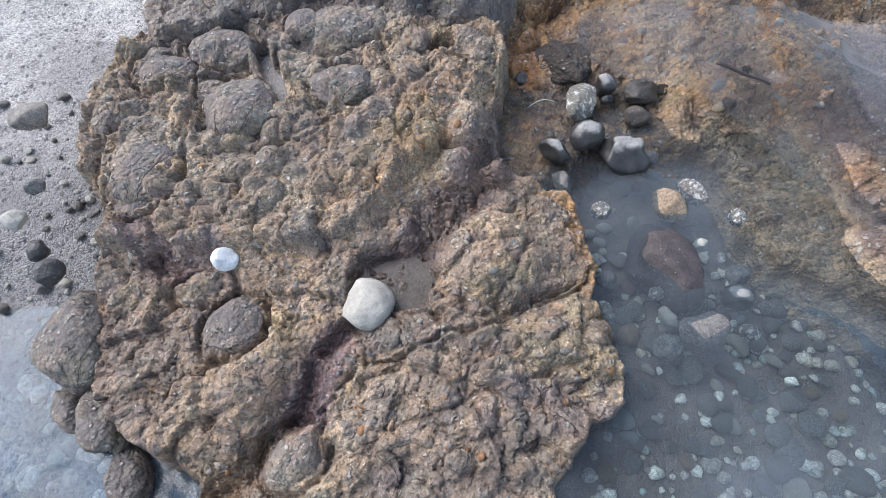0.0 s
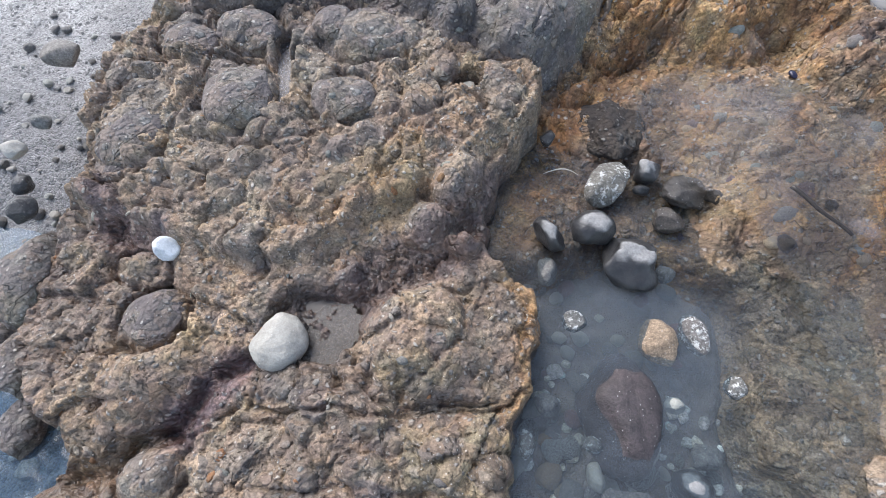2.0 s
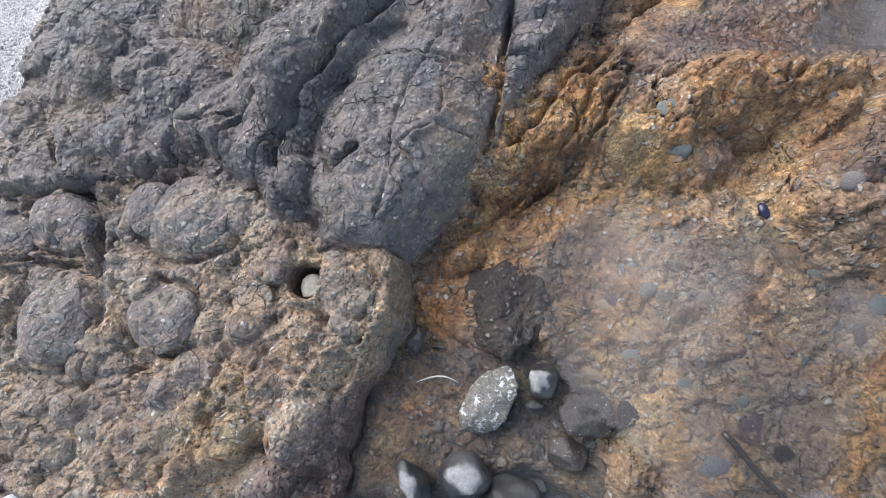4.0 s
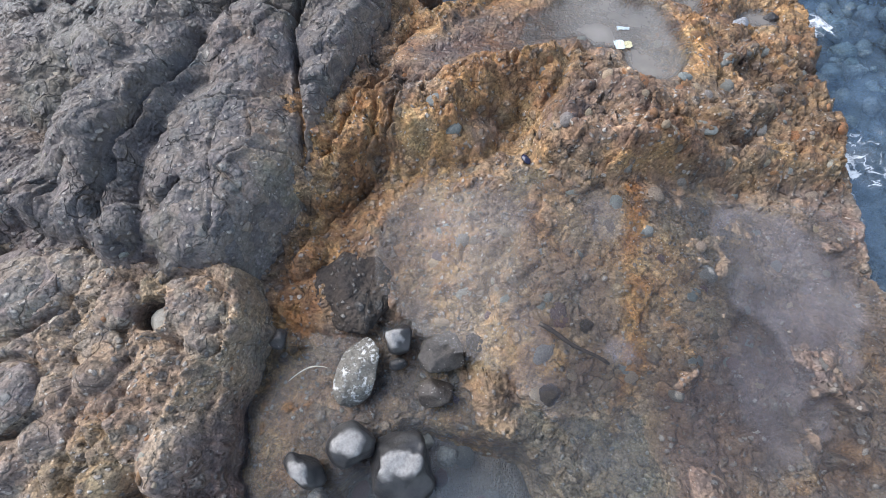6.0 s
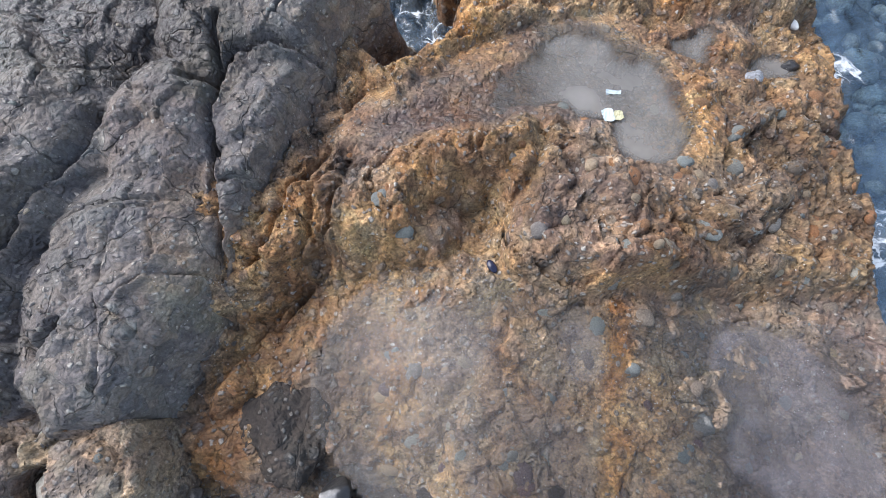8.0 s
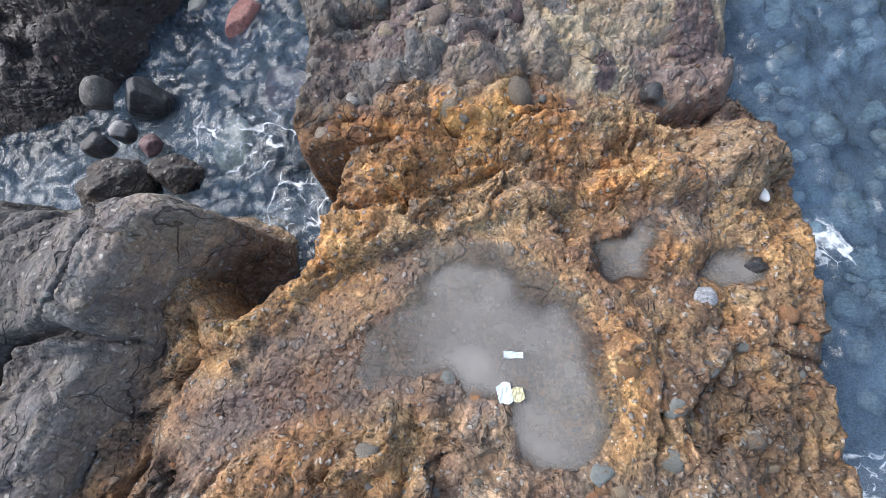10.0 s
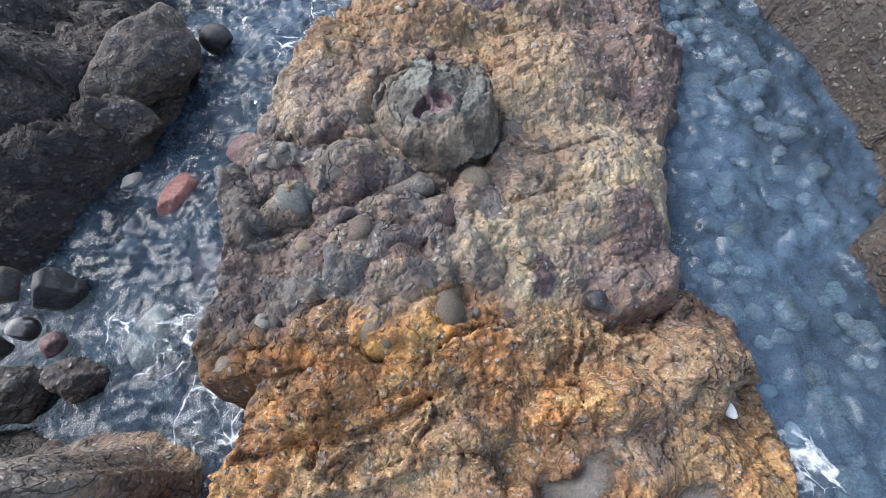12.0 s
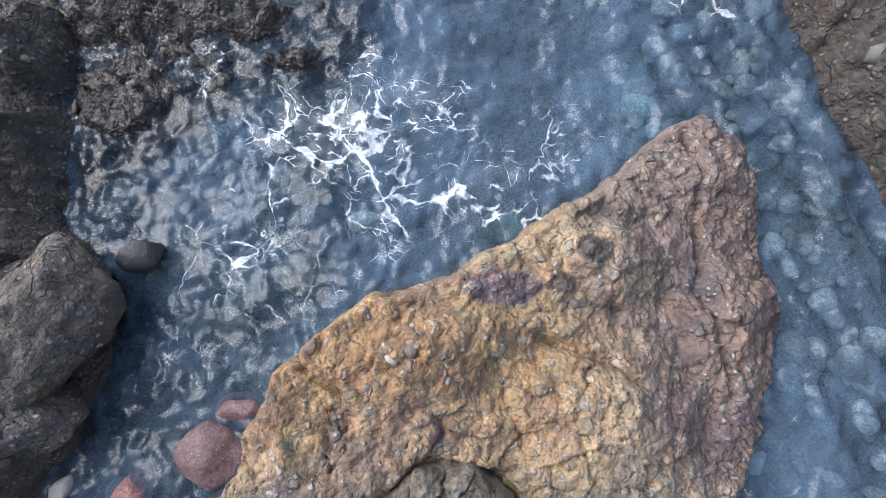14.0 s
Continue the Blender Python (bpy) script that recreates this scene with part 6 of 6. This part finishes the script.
strewn("sunken_cobbles", 420, lambda r: (r.uniform(0.15, 1.5), r.uniform(-0.4, 1.0), r.uniform(0.5, 1.2)), (0.014, 0.034), (PALE_HEAP,), "small mixed cobbles covering the pool floor", "", 307, 0.6, True)

# ---- small things ----
def tube(name, points, radii, material, sides=8):
    co, quads = [], []
    pts = [Vector(q) for q in points]
    for i, q in enumerate(pts):
        ahead = (pts[min(i + 1, len(pts) - 1)] - pts[max(i - 1, 0)]).normalized()
        side = ahead.cross(Vector((0, 0, 1))).normalized()
        up = side.cross(ahead)
        for k in range(sides):
            a = 2 * math.pi * k / sides
            co.append(q + radii[i] * (math.cos(a) * side + math.sin(a) * up))
    for i in range(len(pts) - 1):
        for k in range(sides):
            a, b = i * sides + k, i * sides + (k + 1) % sides
            quads.append((a, b, b + sides, a + sides))
    n = len(co)
    co += [pts[0], pts[-1]]
    for k in range(sides):
        quads.append((n, (k + 1) % sides, k, n))
        quads.append((n + 1, n - sides + k, n - sides + (k + 1) % sides, n + 1))
    me = bpy.data.meshes.new(name)
    me.from_pydata([tuple(c) for c in co], [], [tuple(dict.fromkeys(q)) for q in quads])
    for f in me.polygons:
        f.use_smooth = True
    me.materials.append(material)
    return me


rnd = random.Random(7)
xs, ys, Z = FIELDS[orange_rock.name]
rest = max(float(Z[np.searchsorted(ys, 1.87 - 0.17 * t), np.searchsorted(xs, 1.02 + 0.215 * t)]) for t in [i / 14 for i in range(15)])
stick_pts = [(1.02 + 0.215 * t + 0.004 * math.sin(9 * t), 1.87 - 0.17 * t + 0.004 * math.cos(7 * t), rest + 0.04) for t in [i / 14 for i in range(15)]]
stick = part("stick", tube("stick", [at_rest(*q) for q in stick_pts], [0.0088 * (1.15 - 0.4 * i / 14) * rnd.uniform(0.85, 1.15) for i in range(15)], make_plain("wet_bark", (0.024, 0.018, 0.015), 0.45, 0.6, 90)))
tagged(stick, "thin dark driftwood stick lying across the rock shelf", "stick")
reed_pts = [(0.02 + 0.16 * t, 1.765 + 0.05 * math.sin(2.2 * t), 0.04 + 0.012 * math.sin(3 * t)) for t in [i / 12 for i in range(13)]]
tagged(part("dry_reed", tube("dry_reed", [at_rest(*q) for q in reed_pts], [0.0028 * math.sin(0.35 + 2.5 * i / 12) for i in range(13)], make_plain("dry_straw", (0.55, 0.5, 0.4), 0.6))), "pale dry curved reed stalk floating in shallow water", "reed")


def crumpled(name, w, h, material, seed, thick=0.0015):
    n, m = 9, 7
    co = []
    for level in (0, 1):
        for j in range(m):
            for i in range(n):
                u, v = i / (n - 1) - 0.5, j / (m - 1) - 0.5
                z = 0.006 * noise.noise((u * 5 + seed, v * 5, seed)) + 0.004 * abs(noise.noise((u * 9, v * 9 + seed, 2)))
                co.append((u * w, v * h * (1 + 0.15 * math.sin(6 * u + seed)), z + level * thick))
    faces, k = [], n * m
    for j in range(m - 1):
        for i in range(n - 1):
            a = j * n + i
            faces += [(a, a + n, a + n + 1, a + 1), (k + a, k + a + 1, k + a + n + 1, k + a + n)]
    rim = [i for i in range(n)] + [j * n + n - 1 for j in range(1, m)] + [(m - 1) * n + i for i in range(n - 2, -1, -1)] + [j * n for j in range(m - 2, 0, -1)]
    for a, b in zip(rim, rim[1:] + rim[:1]):
        faces.append((a, b, k + b, k + a))
    me = bpy.data.meshes.new(name)
    me.from_pydata(co, [], faces)
    me.materials.append(material)
    return me


FOIL = make_plain("white_film", (0.5, 0.56, 0.58), 0.3, 0.1)
litter = part("wrapper", crumpled("wrapper", 0.045, 0.058, FOIL, 1), at=pose(*at_rest(1.612, 3.178, 0.284), 0, 0, 8))
tagged(litter, "crumpled white and yellow plastic wrapper floating on the muddy pool", "wrapper")
part("yellow_panel", crumpled("yellow_panel", 0.035, 0.04, make_plain("yellow_film", (0.45, 0.42, 0.26), 0.3, 0.1), 2), litter, "yellow printed end", pose(0.038, -0.012, 0.002))
tagged(part("paper_strip", crumpled("paper_strip", 0.06, 0.02, FOIL, 3), at=pose(*at_rest(1.652, 3.285, 0.284), 0, 0, -8)), "narrow white strip of paper floating on the muddy pool", "litter")
stone(2.655, 3.76, 0.085, (0.022, 0.04, 0.018), 20, make_plain("shell_white", (0.8, 0.78, 0.74), 0.4, 0.08), "small white sea shell on the rock's edge", 401, "shell", "shell", level=3, facets=0, rough=0.06)
stone(1.1, 2.63, 0.12, (0.016, 0.028, 0.012), 30, make_plain("mussel_blue", (0.014, 0.016, 0.04), 0.25, 0.3), "dark blue mussel shell at the foot of the bench", 402, "shell", "shell", level=3, facets=2, rough=0.1)

# ---- the round concretion in the far rock ----
def make_greenstone():
    mat, nt, bsdf = shader("greenstone")
    p = place_of(nt)
    n, fine = noise_at(nt, p, 11.0), noise_at(nt, p, 70.0)
    plate = mark(nt, "plate")
    col = ramp(nt, plate, (0.0, (0.075, 0.066, 0.056)), (0.3, (0.115, 0.108, 0.092)), (0.55, (0.14, 0.145, 0.125)), (0.8, (0.095, 0.085, 0.072)), (1.0, (0.17, 0.18, 0.155)))
    col = mixed(nt, mark(nt, "rim"), col, ramp(nt, n, (0.35, (0.07, 0.056, 0.043)), (0.65, (0.16, 0.132, 0.1))))
    col = mixed(nt, mark(nt, "heart"), col, ramp(nt, plate, (0.0, (0.1, 0.066, 0.066)), (1.0, (0.24, 0.16, 0.165))))
    col = mixed(nt, 1.0, col, ramp(nt, n, (0.35, (0.7,)), (0.65, (1.3,))), "MULTIPLY")
    col = mixed(nt, 1.0, col, ramp(nt, fine, (0.35, (0.6,)), (0.62, (1.3,))), "MULTIPLY")
    nt.links.new(col, bsdf.inputs["Base Color"])
    bsdf.inputs["Roughness"].default_value = 0.7
    bumped(nt, bsdf, maths(nt, "ADD", fine, n), 0.8, 0.012)
    return mat


def concretion_mesh(radius, height, seed):
    """A low dome cracked into plates by rings and spokes, with a broken heart."""
    xs = np.arange(-1.15, 1.151, 0.014)
    X, Y = np.meshgrid(xs, xs)
    wx, wy = X + 0.1 * fbm(X, Y, 2.5, 3, seed), Y + 0.1 * fbm(X, Y, 2.5, 3, seed + 1)
    r, a = np.hypot(wx, wy), np.arctan2(wy, wx)
    f1, f2, who, tilt = cells(wx + 0.25 * fbm(X, Y, 2.0, 3, seed + 6), 0.7 * wy + 0.25 * fbm(X, Y, 2.0, 3, seed + 7), 2.3, seed + 2)
    Z = height * np.sqrt(np.clip(1.02 - r**2.6, 0, 1)) + 0.25 * height * (who - 0.5) + 0.25 * height * tilt - 0.06 * height * step(0.05, 0.0, f2 - f1)
    Z = Z - 0.08 * height * np.exp(-(((r - 0.74) / 0.03) ** 2)) + 0.1 * height * fbm(X, Y, 5.0, 4, seed + 3) + 0.05 * height * fbm(X, Y, 17.0, 3, seed + 4)
    heart = np.hypot((wx + 0.05) / 0.28, (wy + 0.38) / 0.24)
    Z = Z - 0.3 * height * step(1.05, 0.85, heart) + 0.25 * height * step(0.12, 0.3, np.abs(wx + 0.17 + 0.3 * wy)) * step(0.9, 0.7, heart)
    Z = Z - height * np.clip(r - 1, 0, 1) * 4
    return sheet("concretion", xs * radius, xs * radius, Z, r < 1.1, GREENSTONE, plate=who, rim=step(0.7, 0.8, r), heart=step(1.1, 0.9, heart))


GREENSTONE = make_greenstone()
hub = part("concretion", concretion_mesh(0.245, 0.15, 523), far_rock, "round cracked grey-green concretion with a purple heart", pose(*at_rest(1.81, 5.02, 0.345), -4, 5, 0))
part("lump", stone_mesh("lump", (0.085, 0.09, 0.1), LAVA_STONE, 503, facets=10), far_rock, "grey-green rounded lump", pose(*at_rest(1.29, 4.66, 0.365)))
part("lump", stone_mesh("lump", (0.1, 0.07, 0.08), LAVA_STONE, 504, facets=10), far_rock, "grey rounded lump", pose(*at_rest(1.67, 4.7, 0.3)))
part("lump", stone_mesh("lump", (0.042, 0.04, 0.04), WET_COBBLE, 505, facets=8), far_rock, "dark rounded lump", pose(*at_rest(2.27, 4.17, 0.25)))

# ---- rounded grey pillows standing out of the tan rock ----
for k, (cx, cy, rx, ry, turn, top, h, g) in enumerate(PILLOWS):
    if g >= 0.8 and cy > 0.4:
        bulge = stone_mesh("pillow", (0.86 * rx, 0.86 * ry, 0.5 * min(rx, ry)), ROCK, 440 + k, level=5, facets=4, rough=0.07, marks=(("grey", 0.8), ("plum", 0.15)))
        part("pillow", bulge, tan_rock, "rounded mauve-grey lava pillow", pose(*at_rest(cx, cy, top + 0.02 - 0.5 * min(rx, ry)), 0, 0, turn))

# ---- fragments set in the rock ----
def set_in(rock, x, y, size, turn, variant, sunk=0.28):
    xs, ys, Z = FIELDS[rock.name]
    i, j = int(np.searchsorted(xs, x)), int(np.searchsorted(ys, y))
    if not (3 < i < len(xs) - 4 and 3 < j < len(ys) - 4):
        return
    z, k = Z[j, i], 3
    slope = Vector((float(Z[j, i - k] - Z[j, i + k]), float(Z[j - k, i] - Z[j + k, i]), 2 * k * float(xs[1] - xs[0]))).normalized()
    if slope.z < 0.35 or z < -0.05:
        return
    lean = slope.to_track_quat("Z", "Y").to_matrix().to_4x4()
    part("clast", variant, rock, at=Matrix.Translation(at_rest(x, y, float(z)) - sunk * size * slope) @ lean @ pose(0, 0, 0, 0, 0, turn) @ Matrix.Diagonal((size, size, size, 1)))


def small_bit(material, seed):
    return stone_mesh("clast", (1.0, 0.45 + 0.5 * ((seed * 7) % 10) / 10, 0.3), material, seed, level=1, facets=3, rough=0.25)


def round_bit(material, seed):
    return stone_mesh("clast", (1.0, 0.7 + 0.3 * ((seed * 7) % 10) / 10, 0.6), material, seed, level=2, facets=4, rough=0.15)


BLUE_BIT = make_cobble("blue_clast", (0.15, 0.17, 0.165), (0.26, 0.28, 0.265), 0.6, tint=0.3)
GREY_BIT = make_cobble("grey_clast", (0.15, 0.145, 0.135), (0.29, 0.28, 0.26), 0.8, tint=0.6)
PALE_BIT = make_cobble("pale_clast", (0.36, 0.32, 0.26), (0.55, 0.5, 0.42), 0.8, tint=0.5)
RUST_BIT = make_cobble("rust_clast", (0.2, 0.09, 0.04), (0.36, 0.2, 0.1), 0.8, tint=0.6)
EARTH_BIT = make_cobble("earth_clast", (0.12, 0.098, 0.08), (0.24, 0.2, 0.16), 0.8, tint=0.6)
SAND_BIT = make_cobble("sand_clast", (0.26, 0.2, 0.14), (0.42, 0.34, 0.24), 0.8, tint=0.4)
PLUM_BIT = make_cobble("plum_clast", (0.09, 0.055, 0.06), (0.19, 0.13, 0.13), 0.7, tint=0.5)
smooth_bit = stone_mesh("clast", (1.0, 0.8, 0.4), BLUE_BIT, 601, level=3, facets=4)
for x, y, r in ((0.72, 2.9, 0.045), (0.79, 2.76, 0.04), (1.09, 2.18, 0.028), (1.19, 2.05, 0.025), (1.26, 2.43, 0.03), (1.87, 2.66, 0.05), (2.04, 2.65, 0.03), (2.32, 2.77, 0.025), (1.85, 2.93, 0.04), (1.52, 2.6, 0.035), (0.95, 2.84, 0.035), (1.35, 2.32, 0.045), (2.29, 2.63, 0.035), (0.92, 2.0, 0.03), (0.7, 2.35, 0.03), (1.5, 2.2, 0.035), (1.7, 2.25, 0.03), (1.62, 1.95, 0.04), (1.15, 2.5, 0.03), (2.0, 2.2, 0.035), (1.3, 1.7, 0.03), (1.75, 1.75, 0.035), (2.2, 2.45, 0.03), (2.5, 2.9, 0.035), (0.85, 2.5, 0.025), (1.05, 1.95, 0.03), (2.1, 3.05, 0.04), (2.4, 3.2, 0.03)):
    set_in(orange_rock, x, y, r, 40 * x, smooth_bit, 0.37)


dark_bit = stone_mesh("clast", (1.0, 0.85, 0.55), ROCK, 603, level=4, facets=9, rough=0.2, marks=(("dark", 0.5), ("grey", 0.7)))
for x, y, r in ((1.02, 1.62, 0.045), (0.78, 1.86, 0.05), (1.2, 1.86, 0.03)):
    set_in(orange_rock, x, y, r, 70 * x, dark_bit, 0.2)


def sprinkle(rock, count, area, sizes, materials, seed, sunk=0.28, bit=small_bit):
    rnd = random.Random(seed)
    kinds = [bit(materials[k % len(materials)], seed + k) for k in range(10)]
    for _ in range(count):
        x, y = area(rnd)
        set_in(rock, x, y, rnd.uniform(sizes[0] ** 0.5, sizes[1] ** 0.5) ** 2, rnd.uniform(0, 360), rnd.choice(kinds), sunk)


sprinkle(orange_rock, 110, lambda r: (r.uniform(0.1, 2.75), r.uniform(1.7, 4.1)), (0.009, 0.03), (RUST_BIT, PALE_BIT, GREY_BIT, RUST_BIT, BLUE_BIT), 611)
sprinkle(orange_rock, 75, lambda r: (r.uniform(0.55, 2.35), r.uniform(1.55, 2.45)), (0.016, 0.05), (EARTH_BIT, BLUE_BIT, GREY_BIT, PLUM_BIT, SAND_BIT), 615, 0.42, round_bit)
sprinkle(orange_rock, 80, lambda r: (r.uniform(1.2, 2.7), r.uniform(2.45, 3.3)), (0.014, 0.045), (RUST_BIT, EARTH_BIT, RUST_BIT, GREY_BIT, SAND_BIT), 619, 0.42, round_bit)
sprinkle(far_rock, 70, lambda r: (r.uniform(1.05, 2.4), r.uniform(4.1, 4.95)), (0.03, 0.075), (EARTH_BIT, GREY_BIT, EARTH_BIT, PLUM_BIT, SAND_BIT), 641, 0.52, round_bit)
sprinkle(far_rock, 200, lambda r: (r.uniform(1.0, 3.1), r.uniform(4.1, 6.2)), (0.01, 0.04), (PALE_BIT, GREY_BIT, PLUM_BIT, PALE_BIT, RUST_BIT), 631)
sprinkle(tan_rock, 285, lambda r: (r.uniform(-2.0, 0.1), r.uniform(-0.1, 2.3)), (0.008, 0.03), (GREY_BIT, PALE_BIT, GREY_BIT, RUST_BIT), 651)
sprinkle(grey_rock, 285, lambda r: (r.uniform(-1.7, 0.7), r.uniform(2.2, 4.2)), (0.008, 0.026), (GREY_BIT, PALE_BIT, BLUE_BIT), 671)
sprinkle(left_rock, 60, lambda r: (r.uniform(-0.6, 0.5), r.uniform(4.9, 7.0)), (0.01, 0.03), (GREY_BIT, PLUM_BIT), 691)
sprinkle(right_rock, 80, lambda r: (r.uniform(3.5, 4.6), r.uniform(3.9, 7.2)), (0.015, 0.05), (GREY_BIT, EARTH_BIT, PLUM_BIT), 701)
sprinkle(reef_rock, 50, lambda r: (r.uniform(0.3, 1.7), r.uniform(6.7, 7.5)), (0.015, 0.05), (GREY_BIT, EARTH_BIT, PLUM_BIT), 721)
